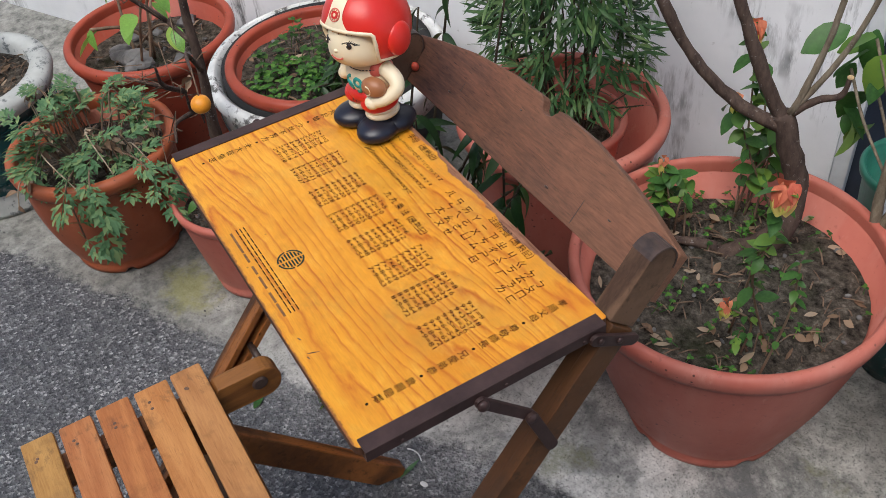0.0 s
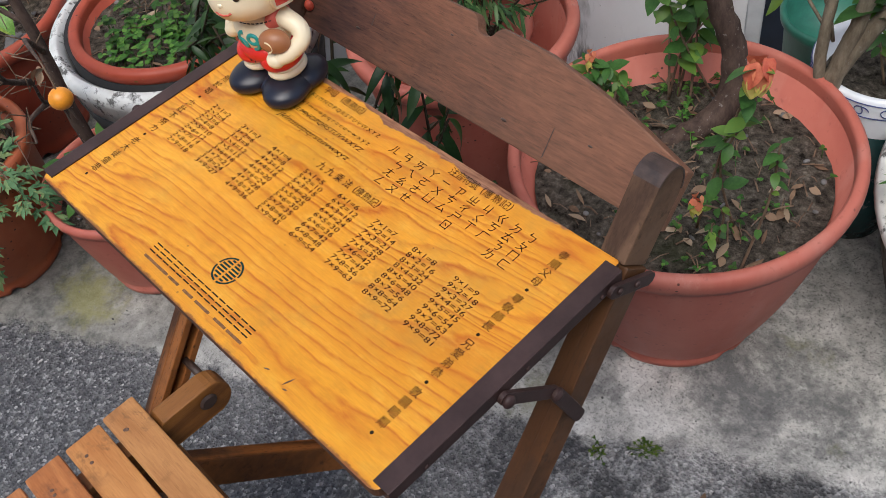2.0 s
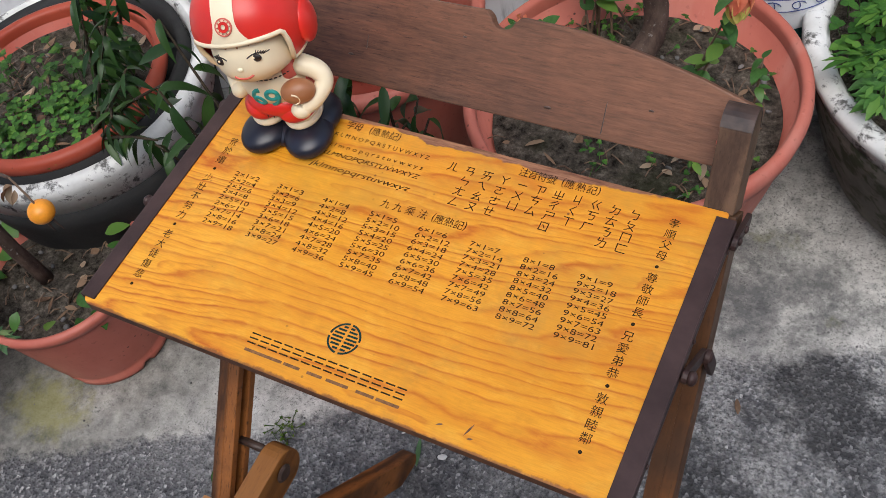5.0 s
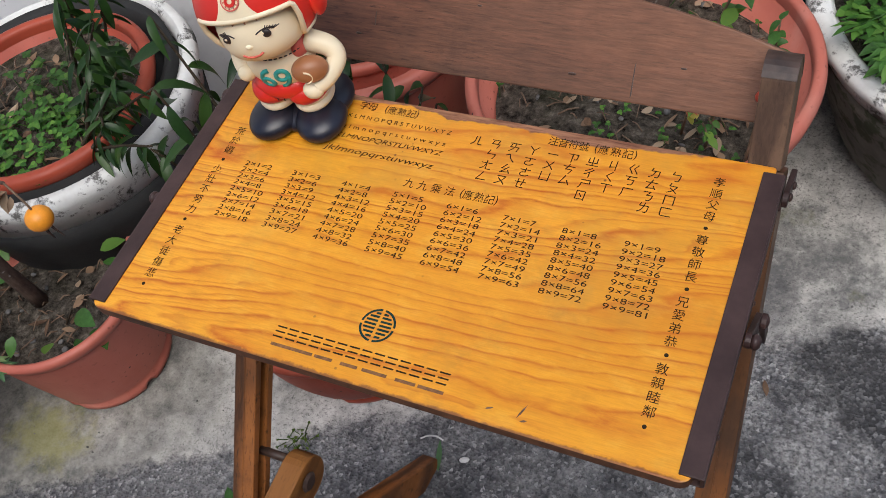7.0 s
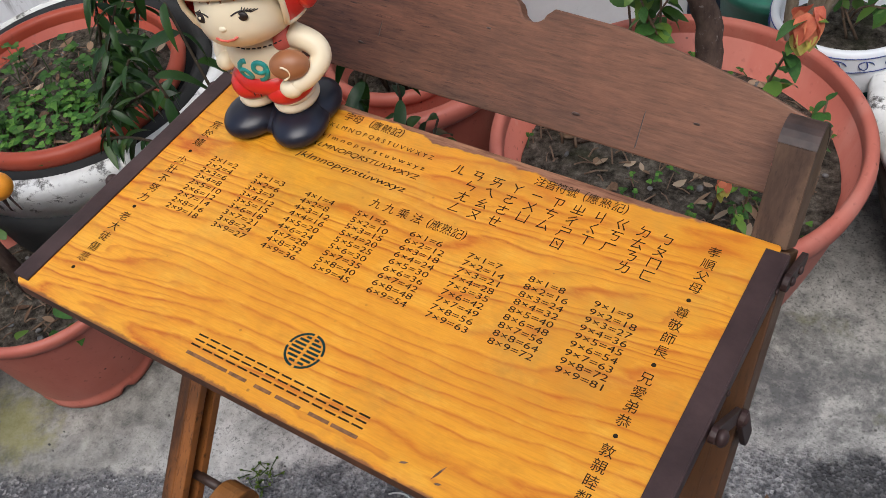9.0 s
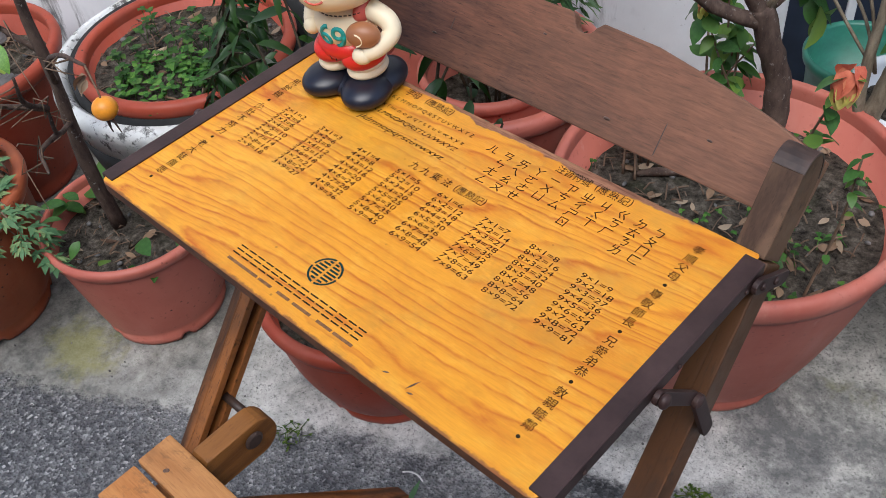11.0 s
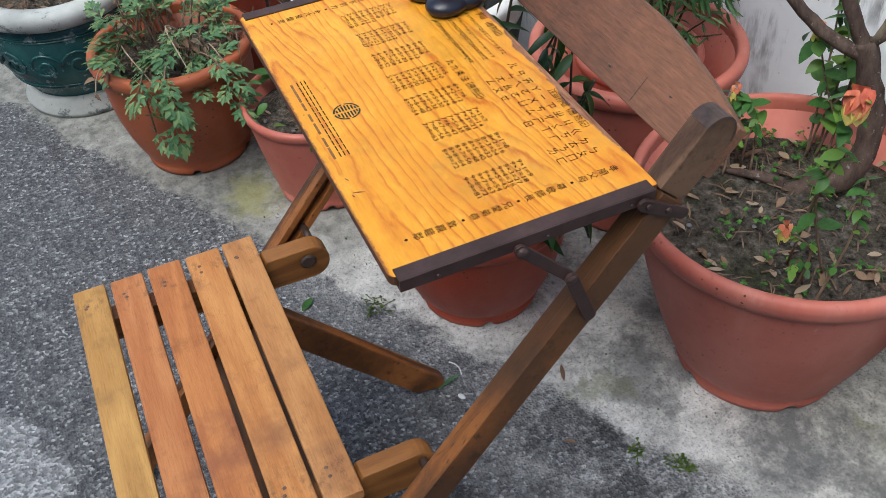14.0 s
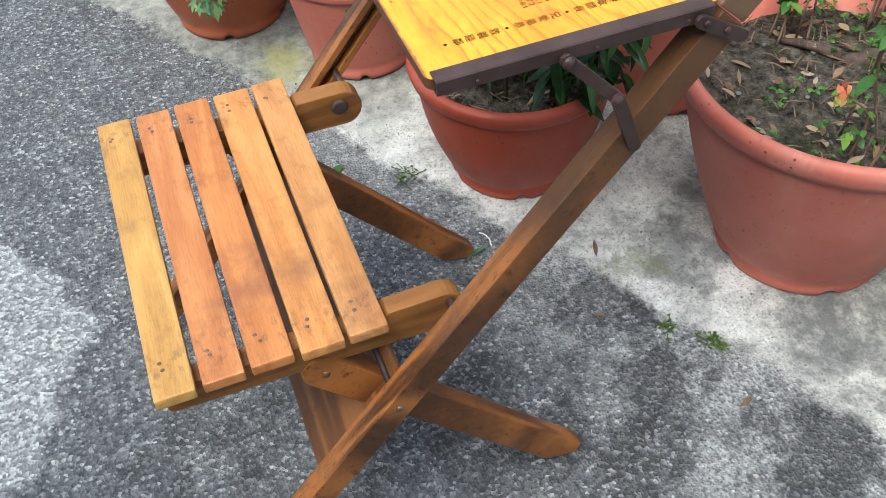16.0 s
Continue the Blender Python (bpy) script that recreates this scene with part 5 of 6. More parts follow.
def dragon_jar():
    x, y = -1.172, -0.212
    ob = thing("ceramic_jar", "teal glazed ceramic jar with moulded scrolls and a cement-splashed rim", "jar", "flower pots", (x, y, 0))
    prof = [(0, 0.02), (0.13, 0.02), (0.128, 0.05), (0.150, 0.08), (0.172, 0.13), (0.180, 0.18), (0.176, 0.225), (0.165, 0.25), (0.10, 0.25), (0, 0.25)]
    bm = lathe(prof, 64)
    for v in bm.verts:
        v.co += Vector((x, y, 0))
    body = part("jar_body", bm, M_TEAL, ob, smooth=True)
    for name, prof2 in (("jar_foot", [(0, 0), (0.150, 0), (0.152, 0.012), (0.140, 0.022), (0.142, 0.034), (0.130, 0.046), (0, 0.046)]), ("jar_rim", [(0.150, 0.235), (0.172, 0.240), (0.196, 0.256), (0.202, 0.276), (0.196, 0.290), (0.175, 0.296), (0.154, 0.290), (0.150, 0.235)])):
        bm = lathe(prof2, 64, None, 0, 0.012, 4)
        for v in bm.verts:
            v.co += Vector((x, y, 0))
        part(name, bm, M_LIME, ob, "grey cement-splashed " + name.split("_")[1], smooth=True)

    def rad(z):
        return float(np.interp(z, [p[1] for p in prof[1:8]], [p[0] for p in prof[1:8]])) + 0.001

    for z in (0.088, 0.094, 0.218, 0.224):
        bm = bmesh.new()
        pts = [(x + rad(z) * math.cos(a), y + rad(z) * math.sin(a), z) for a in np.linspace(0, 2 * math.pi, 65)]
        part("raised_band", tube(pts, 0.0022, 6, bm), M_TEAL, body)
    for n in range(14):
        a0 = 2 * math.pi * n / 14
        pts = []
        for k in range(22):
            th = k * 0.5
            q = 0.040 * (1 - k / 24)
            z = 0.155 + q * math.sin(th) * 0.95
            a = a0 + q * math.cos(th) / 0.175 * (1 if n % 2 else -1)
            pts.append((x + rad(z) * math.cos(a), y + rad(z) * math.sin(a), z))
        part("scroll", tube(pts, 0.0034, 6), M_TEAL, body)
    soil_in(x, y, 0.262, 0.152, "dry soil and dead leaves in the jar", 10)
    litter(x, y, 0.262, 0.14, 110)


dragon_jar()
flower_pot(-1.215, -0.245, 0.15, 0.100, 0.080, M_GREYPLASTIC, "faded grey plastic pot set inside the teal jar", 0.008, 0.018, 14, z=0.252)
litter(-1.172, -0.212, 0.253, 0.145, 170, "dead brown leaves and stems inside the teal jar")



def porcelain_bowl(x, y):
    ob = thing("porcelain_bowl", "white porcelain bowl with a blue painted band and earth inside", "bowl", "flower pots", (x, y, 0))
    prof = [(0, 0.0), (0.06, 0.0), (0.062, 0.02), (0.085, 0.14), (0.098, 0.27), (0.104, 0.332), (0.103, 0.342), (0.096, 0.345), (0.090, 0.333), (0.085, 0.29), (0, 0.29)]
    bm = lathe(prof, 56)
    for v in bm.verts:
        v.co += Vector((x, y, 0))
    for f in bm.faces:
        c = f.calc_center_median()
        f.material_index = 1 if c.z < 0.30 and (Vector((c.x - x, c.y - y)).length > 0.06) else 0
    body = part("bowl_body", bm, [M_PORCELAIN, M_TEAL], ob, smooth=True)
    for z, r in ((0.312, 0.1035), (0.336, 0.1045)):
        part("blue_line", tube([(x + r * math.cos(a), y + r * math.sin(a), z) for a in np.linspace(0, 6.2832, 49)], 0.0008, 5), M_COBALT, body)
    for n in range(18):
        a = 2 * math.pi * n / 18
        pts = [(x + 0.1045 * math.cos(a + 0.12 * math.cos(t) * (1 - t / 9)), y + 0.1045 * math.sin(a + 0.12 * math.cos(t) * (1 - t / 9)), 0.324 + 0.007 * math.sin(t)) for t in np.linspace(0, 7, 14)]
        part("painted_scroll", tube(pts, 0.0008, 5), M_COBALT, body)
    soil_in(x, y, 0.300, 0.086, "dark soil in the porcelain bowl", 13)


porcelain_bowl(0.372, 1.035)


def green_tub(x, y):
    ob = thing("plastic_tub", "green plastic tub standing by the door", "tub", "flower pots", (x, y, 0))
    bm = lathe([(0, 0), (0.06, 0), (0.065, 0.02), (0.082, 0.27), (0.090, 0.28), (0.092, 0.292), (0.087, 0.299), (0.081, 0.292), (0.078, 0.22), (0, 0.22)], 56)
    for v in bm.verts:
        v.co += Vector((x, y, 0))
    part("tub_body", bm, M_GREENPLASTIC, ob, smooth=True)


green_tub(0.235, 1.150)

# ---- plants ----
LANCE = [finish("lance_leaf", leaf_bm(0.080, 0.0215, 0.3, d, 7, 0.80), M_LANCE) for d in (0.25, 0.5, 0.8)]
OVAL = [finish("oval_leaf", leaf_bm(0.040, 0.024, 0.2, d, 5, 0.9), M_SHRUB) for d in (0.1, 0.3, 0.5)]
BROAD = [finish("broad_leaf", leaf_bm(0.085, 0.048, 0.2, d, 6, 0.9), M_BROAD) for d in (0.2, 0.5)]
LOBED = [finish("mugwort_leaf", lobed_bm(l), M_MUGWORT) for l in (0.062, 0.074, 0.054)]
DRYLEAF = [finish("dried_leaf", leaf_bm(0.030, 0.014, 0.7, 0.5, 4), M_DRY)]
NEEDLE = [finish("needle_leaf", leaf_bm(0.034, 0.0046, 0.2, d, 3), M_NEEDLE) for d in (0.1, 0.4)]


def up_stem(base, tip, sag=0.0, n=5):
    base, tip = Vector(base), Vector(tip)
    mid = base.lerp(tip, 0.5) + Vector((rnd(-0.02, 0.02), rnd(-0.02, 0.02), sag))
    return curve_points([base, mid, tip], n)


def mugwort():
    cx, cy, z = -0.788, -0.024, 0.215
    ob = thing("mugwort_plant", "sprawling grey-green mugwort with lobed leaves spilling over its pot", "plant", "plants", (cx, cy, z))
    stems, spots, dry = None, [], []
    for n in range(24):
        a = rnd(0, 6.28) if n > 7 else rnd(-1.3, 0.6)
        reach = rnd(0.05, 0.155) if n > 7 else rnd(0.11, 0.17)
        base = Vector((cx + 0.07 * math.cos(a) * rnd(0.2, 1), cy + 0.07 * math.sin(a) * rnd(0.2, 1), z))
        top = Vector((cx + reach * math.cos(a), cy + reach * math.sin(a), z + (rnd(0.05, 0.11) if n > 7 else rnd(-0.01, 0.07))))
        pts = curve_points([base, base.lerp(top, 0.55) + Vector((0, 0, rnd(0.05, 0.09))), top], 5)
        stems = tube(pts, [0.0022 * (1 - 0.5 * i / len(pts)) for i in range(len(pts))], 5, stems)
        for i in range(3 + n % 2, len(pts), 2):
            d = Vector((math.cos(a + rnd(-1.4, 1.4)), math.sin(a + rnd(-1.4, 1.4)), rnd(-0.35, 0.45)))
            (dry if random.random() < 0.10 else spots).append((pts[i], d, rnd(-0.5, 0.5), rnd(0.65, 1.1)))
    # one runner hanging down in front
    for x0, y0, dx, dy, drop in ((-0.632, -0.100, 0.018, -0.010, 0.10), (-0.625, -0.060, 0.030, -0.012, 0.07), (-0.625, 0.030, 0.045, 0.012, 0.05)):
        p = [Vector((cx, cy, z + 0.04)), Vector((x0, y0, 0.30)), Vector((x0 + dx, y0 + dy, 0.27)), Vector((x0 + dx * 1.3, y0 + dy * 1.3, 0.28 - drop))]
        pts = curve_points(p, 5)
        stems = tube(pts, 0.0018, 5, stems)
        for i in range(5, len(pts), 2):
            spots.append((pts[i], Vector((dx + rnd(-0.05, 0.05), dy + rnd(-0.05, 0.05), -0.03)), rnd(-0.5, 0.5), rnd(0.8, 1.2)))
    withered = None
    for x0, y0, x1, y1, x2, y2, up in ((-0.86, -0.06, -0.74, -0.12, -0.62, -0.09, 0.10), (-0.84, 0.02, -0.72, -0.03, -0.60, -0.02, 0.12), (-0.80, -0.08, -0.70, -0.17, -0.66, -0.20, 0.08), (-0.78, 0.04, -0.66, 0.04, -0.60, 0.06, 0.09)):
        pts = curve_points([(x0, y0, z + 0.02), (x1, y1, z + up), (x2, y2, z + up - 0.035)], 7)
        withered = tube(pts, [0.0019 - 0.0008 * i / len(pts) for i in range(len(pts))], 5, withered)
        dry += [(p, Vector((rnd(-1, 1), rnd(-1, 1), rnd(-1, 0.3))), rnd(-1, 1), rnd(0.5, 1.0)) for p in pts[4::3]]
    for cx2, cy2 in ((-0.745, 0.095), (-0.905, -0.085), (-0.93, -0.03)):
        for _ in range(7):
            b0 = Vector((cx2 + rnd(-0.02, 0.02), cy2 + rnd(-0.02, 0.02), z))
            tip = b0 + Vector((rnd(-0.03, 0.03), rnd(-0.03, 0.03), rnd(0.07, 0.15)))
            withered = tube([b0, b0.lerp(tip, 0.5) + Vector((rnd(-0.008, 0.008), rnd(-0.008, 0.008), 0)), tip], [0.0014, 0.0011, 0.0007], 5, withered)
            dry += [(b0.lerp(tip, rnd(0.4, 1.0)), Vector((rnd(-1, 1), rnd(-1, 1), rnd(-1, 0.2))), rnd(-1, 1), rnd(0.35, 0.8)) for _ in range(4)]
    part("withered_stem", withered, M_PALE_TWIG, ob, "pale withered stems")
    part("stem", stems, M_TWIG, ob)
    leaves(ob, LOBED, spots[:240])
    leaves(ob, DRYLEAF, dry, "dried_leaf")


mugwort()


def fruit_tree():
    b = Vector((-0.558, 0.184, 0.180))
    ob = thing("fruit_tree", "thin leafless fruit tree with one small orange fruit", "tree", "plants", tuple(b))
    trunk = curve_points([b, (-0.560, 0.178, 0.33), (-0.556, 0.186, 0.46), (-0.560, 0.190, 0.60), (-0.55, 0.20, 0.75)], 5)
    part("trunk", tube(trunk, [0.0125 - 0.007 * i / len(trunk) for i in range(len(trunk))], 10, None, 0, 0.2), M_BARK, ob)
    limbs = (((-0.558, 0.185, 0.40), (-0.50, 0.14, 0.43), (-0.46, 0.13, 0.50)), ((-0.556, 0.186, 0.47), (-0.44, 0.15, 0.57), (-0.28, 0.115, 0.665), (-0.155, 0.092, 0.715)),
             ((-0.558, 0.188, 0.52), (-0.62, 0.15, 0.57), (-0.70, 0.10, 0.60)), ((-0.46, 0.13, 0.50), (-0.40, 0.09, 0.56), (-0.36, 0.08, 0.62)), ((-0.46, 0.13, 0.50), (-0.47, 0.08, 0.53), (-0.50, 0.05, 0.54)),
             ((-0.50, 0.14, 0.43), (-0.47, 0.10, 0.44), (-0.43, 0.085, 0.43)), ((-0.60, 0.16, 0.56), (-0.60, 0.10, 0.64), (-0.62, 0.06, 0.72)))
    for p in limbs:
        pts = curve_points(p, 4)
        limb = part("limb", tube(pts, [0.0050 - 0.0034 * i / len(pts) for i in range(len(pts))], 7, None, 0, 0.25), M_BARK, ob)
        for _ in range(5):
            q = random.choice(pts[2:])
            part("twig", tube([q, q + Vector((rnd(-0.02, 0.03), rnd(-0.04, 0.02), rnd(-0.01, 0.03))), q + Vector((rnd(-0.03, 0.05), rnd(-0.06, 0.03), rnd(-0.02, 0.05)))], [0.0013, 0.001, 0.0006], 5), M_TWIG, limb)
    f = Vector((-0.139, 0.088, 0.671))
    hang = part("fruit_stalk", tube([(-0.155, 0.092, 0.715), f + Vector((-0.005, 0.002, 0.02)), f + Vector((0, 0, 0.008))], 0.0012, 5), M_TWIG, ob)
    part("fruit", blob(f, (0.0135, 0.0135, 0.0127), 20), M_FRUIT, ob, "small ripe orange fruit")
    for dx, dy in ((-0.004, 0.0), (0.001, -0.003), (0.006, 0.002)):
        part("withered_calyx", tube([f + Vector((dx * 0.5, dy, -0.011)), f + Vector((dx, dy, -0.019)), f + Vector((dx * 1.7 + 0.002, dy, -0.027))], [0.0016, 0.0013, 0.0007], 6), M_CAP, ob)
    lf = []
    for _ in range(3):
        lf.append((f + Vector((rnd(-0.03, -0.015), rnd(0.0, 0.02), rnd(0.02, 0.04))), Vector((rnd(-1, 1), rnd(-1, 1), rnd(-1.2, -0.2))), rnd(-1, 1), rnd(0.45, 0.8)))
    leaves(ob, DRYLEAF, lf, "dried_leaf")
    low = []
    for _ in range(26):
        a = rnd(0, 6.28)
        p = Vector((-0.528 + 0.10 * math.cos(a), 0.196 + 0.10 * math.sin(a), 0.185 + rnd(0, 0.06)))
        low.append((p, Vector((math.cos(a), math.sin(a), rnd(-0.3, 0.7))), rnd(-0.6, 0.6), rnd(0.7, 1.2)))
    sub = thing("seedling", "small green seedlings with dark oval leaves at the pot's rim", "plant", "plants", (-0.528, 0.196, 0.178))
    part("stem", tube(up_stem((-0.50, 0.19, 0.178), (-0.44, 0.15, 0.24)), 0.0016, 5), M_STALK, sub)
    leaves(sub, OVAL, low)


fruit_tree()


def lance_plant(cx, cy, z, stalks, label, seed, spread=0.08, scale=1.0):
    """Upright dark stalks with long drooping leaves in pairs."""
    random.seed(seed)
    ob = thing("lance_leaf_plant", label, "plant", "plants", (cx, cy, z))
    spots = []
    for tx, ty, tz in stalks:
        base = Vector((cx + rnd(-spread, spread), cy + rnd(-spread, spread), z))
        pts = curve_points([base, base.lerp(Vector((tx, ty, tz)), 0.5) + Vector((rnd(-0.015, 0.015), rnd(-0.015, 0.015), 0.01)), (tx, ty, tz)], 7)
        part("stalk", tube(pts, [0.0032 - 0.0018 * i / len(pts) for i in range(len(pts))], 6), M_STALK, ob)
        for i in range(3, len(pts)):
            a = rnd(0, 6.28)
            for k in range(2 if i % 2 else 1):
                b = a + math.pi * k + rnd(-0.4, 0.4)
                spots.append((pts[i], Vector((math.cos(b), math.sin(b), rnd(-1.3, 0.15))), rnd(-0.5, 0.5), scale * rnd(0.6, 1.15)))
    leaves(ob, LANCE, spots[:290])


lance_plant(-0.101, 0.345, 0.19, [(-0.07, 0.45, 0.80), (-0.02, 0.50, 0.76), (-0.13, 0.42, 0.70), (0.02, 0.42, 0.40), (0.05, 0.40, 0.36), (-0.03, 0.44, 0.50), (-0.17, 0.30, 0.62), (-0.20, 0.37, 0.66), (0.0, 0.47, 0.60), (0.04, 0.46, 0.46), (0.08, 0.44, 0.40), (-0.24, 0.30, 0.50), (-0.16, 0.25, 0.40)],
            "dark stalks with long drooping lance-shaped leaves in a red pot", 21, 0.08, 0.72)
lance_plant(-0.53, 0.47, 0.362, [(-0.41, 0.42, 0.52), (-0.43, 0.50, 0.57), (-0.50, 0.50, 0.62), (-0.38, 0.40, 0.47), (-0.40, 0.46, 0.50), (-0.47, 0.47, 0.58)],
            "dark lance-leaved stems arching out of the white planter", 22, 0.05, 0.62)
lance_plant(-0.02, 0.40, 0.19, [(0.06, 0.40, 0.46), (0.10, 0.43, 0.52), (0.00, 0.36, 0.54), (0.13, 0.42, 0.44), (-0.06, 0.36, 0.58), (0.03, 0.45, 0.56), (-0.08, 0.28, 0.46), (0.15, 0.45, 0.42), (0.06, 0.47, 0.50)],
            "dark glossy leaves crowding the gap behind the desk", 23, 0.09, 0.80)
lance_plant(-0.475, 0.37, 0.362, [(-0.33, 0.32, 0.50), (-0.30, 0.36, 0.56), (-0.28, 0.33, 0.46), (-0.34, 0.40, 0.60), (-0.26, 0.38, 0.53)],
            "dark thin stalks with lance leaves leaning out over the white rim", 24, 0.03, 0.52)
random.seed(5)
low_herbs("clover_patch", "bright small clover and weeds in the terracotta bowl", -0.555, 0.352, 0.366, 0.085, 130, 0.0100, M_CLOVER, 0.026)
low_herbs("weed_patch", "feathery green weeds among the clover", -0.60, 0.41, 0.366, 0.11, 46, 0.011, M_WEED, 0.05, 4)
low_herbs("clover_patch", "lush round-leaved clover filling the white planter", 0.758, 0.997, 0.278, 0.272, 900, 0.016, M_CLOVER, 0.05)


def planter_greens():
    ob = thing("wild_celery", "lobed bright green wild celery over the white planter's rim", "plant", "plants", (0.758, 0.997, 0.265))
    mesh = finish("celery_leaf", lobed_bm(0.085), M_CLOVER)
    stems, spots = None, []
    for _ in range(60):
        a, q = rnd(0, 6.28), rnd(0.02, 0.27)
        top = Vector((0.758 + q * math.cos(a), 0.997 + q * math.sin(a), 0.312 + rnd(0.0, 0.07)))
        stems = tube([(0.758 + q * 0.6 * math.cos(a), 0.997 + q * 0.6 * math.sin(a), 0.265), top], 0.0015, 5, stems)
        spots.append((top, Vector((math.cos(a + rnd(-1, 1)), math.sin(a + rnd(-1, 1)), rnd(-0.4, 0.3))), rnd(-0.4, 0.4), rnd(0.6, 1.1)))
    part("stem", stems, M_CLOVER, ob)
    leaves(ob, [mesh], spots)


planter_greens()


def podocarpus():
    ob = thing("podocarpus_bush", "feathery narrow-leaved evergreen bush in nested pots against the wall", "shrub", "plants", (-0.203, 0.728, 0.268))
    spots = []
    for n in range(26):
        a = rnd(0, 6.28)
        q = rnd(0.04, 0.19)
        tip = Vector((-0.205 + q * math.cos(a), 0.728 + q * math.sin(a) * 0.8, 0.38 + rnd(0.03, 0.36) * (1.15 - q * 2)))
        pts = up_stem((-0.203 + 0.03 * math.cos(a), 0.728 + 0.03 * math.sin(a), 0.268), tip, 0.03, 4)
        part("branch", tube(pts, [0.0028 - 0.0018 * i / len(pts) for i in range(len(pts))], 5), M_STALK, ob)
        for p in pts[2:]:
            for _ in range(2):
                b = rnd(0, 6.28)
                spots.append((p, Vector((math.cos(b), math.sin(b), rnd(-0.6, 0.5))), rnd(-1, 1), rnd(0.6, 0.95)))
    leaves(ob, NEEDLE, spots[:300])
    bm = bmesh.new()
    for _ in range(5200):
        a, q = rnd(0, 6.28), 0.165 * rnd(0.1, 1) ** 0.6
        p = Vector((-0.205 + q * math.cos(a), 0.728 + q * math.sin(a) * 0.8, 0.44 + rnd(0.0, 0.34) * (1.1 - q * 2.0)))
        if noise.noise(p * 19) < 0.02:
            continue
        d = Vector((math.cos(a + rnd(-1.2, 1.2)), math.sin(a + rnd(-1.2, 1.2)), rnd(-0.9, 0.5)))
        leaf_bm(rnd(0.026, 0.046), 0.0062, 0.2, rnd(0.1, 0.5), 3, 1.0, bm, aim(p, d, rnd(-1, 1)))
    tagged(part("needle_spray", bm, M_NEEDLE, ob), kind="stuff")


podocarpus()


def broad_plant():
    c = Vector((-1.085, 0.205, 0.236))
    ob = thing("broad_leaf_plant", "bare-stemmed plant with lime-green broad leaves in a red pot", "plant", "plants", tuple(c))
    spots = []
    for n in range(7):
        a = rnd(0, 6.28)
        tip = c + Vector((rnd(0.03, 0.14) * math.cos(a), rnd(0.03, 0.14) * math.sin(a), rnd(0.06, 0.28)))
        pts = up_stem(c + Vector((rnd(-0.05, 0.05), rnd(-0.05, 0.05), 0)), tip, 0.02, 4)
        part("stem", tube(pts, 0.004 - 0.0002 * n, 6), M_TWIG, ob)
        for p in pts[-2:]:
            b = a + rnd(-1.5, 1.5)
            spots.append((p, Vector((math.cos(b), math.sin(b), rnd(-0.9, 0.3))), rnd(-0.5, 0.5), rnd(0.5, 1.0)))
    leaves(ob, BROAD, spots)
    for n in range(16):
        a, q = rnd(0, 6.28), 0.14 * math.sqrt(rnd(0.1, 1))
        s = rnd(0.014, 0.028)
        made = bmesh.new()
        bmesh.ops.create_icosphere(made, subdivisions=2, radius=1)
        for v in made.verts:
            v.co *= 1 + 0.25 * noise.noise(v.co * 1.4 + Vector((n * 3.1, 0, 0)))
        bmesh.ops.transform(made, matrix=pose(c.x + q * math.cos(a), c.y + q * math.sin(a), c.z + s * 0.35, 0, 0, rnd(0, 180)) @ Matrix.Diagonal((s * 1.3, s, s * 0.6, 1)), verts=made.verts)
        tagged(part("grey_stone", made, M_STONE), "smooth grey stone lying on the pot's soil", "stone", "stones in the pot")


broad_plant()


def pot_tree():
    b = Vector((0.225, 0.775, 0.262))
    ob = thing("small_tree", "gnarled grey-brown tree with bare forking limbs in the large pot", "tree", "plants", tuple(b))
    trunk = curve_points([(0.165, 0.735, 0.262), (0.205, 0.765, 0.285), (0.245, 0.815, 0.335), (0.243, 0.830, 0.42), (0.222, 0.815, 0.50), (0.212, 0.808, 0.545)], 5)
    part("trunk", tube(trunk, [0.020 - 0.005 * i / len(trunk) for i in range(len(trunk))], 14, None, 0, 0.25), M_BARK, ob)
    limbs = ((((0.222, 0.812, 0.52), (0.165, 0.768, 0.55), (0.115, 0.72, 0.62), (0.085, 0.68, 0.71), (0.05, 0.65, 0.82), (0.03, 0.63, 0.95)), 0.0105),
             (((0.214, 0.808, 0.53), (0.185, 0.785, 0.60), (0.165, 0.765, 0.67), (0.145, 0.745, 0.75), (0.13, 0.73, 0.90)), 0.0115),
             (((0.216, 0.810, 0.54), (0.245, 0.83, 0.575), (0.27, 0.845, 0.59), (0.275, 0.848, 0.62)), 0.006))
    for p, r in limbs:
        pts = curve_points(p, 5)
        part("limb", tube(pts, [r * (1 - 0.45 * i / len(pts)) for i in range(len(pts))], 10, None, 0, 0.3), M_BARK, ob)
    for p, r in ((((0.222, 0.812, 0.545), (0.235, 0.825, 0.62), (0.245, 0.835, 0.70), (0.255, 0.84, 0.85)), 0.0055), (((0.218, 0.812, 0.545), (0.25, 0.835, 0.62), (0.275, 0.85, 0.70), (0.30, 0.86, 0.82)), 0.005)):
        pts = curve_points(p, 5)
        part("limb", tube(pts, [r * (1 - 0.4 * i / len(pts)) for i in range(len(pts))], 8, None, 0, 0.25), M_BARK_PALE, ob)
    part("cut_end", blob((0.2755, 0.848, 0.621), (0.0045, 0.0045, 0.0032), 10), M_CUT, ob, "pale fresh cut")
    root = curve_points([(0.185, 0.745, 0.296), (0.15, 0.71, 0.302), (0.115, 0.69, 0.292)], 5)
    part("root", tube(root, [0.010 - 0.006 * i / len(root) for i in range(len(root))], 10, None, 0, 0.3), M_BARK, ob)


pot_tree()


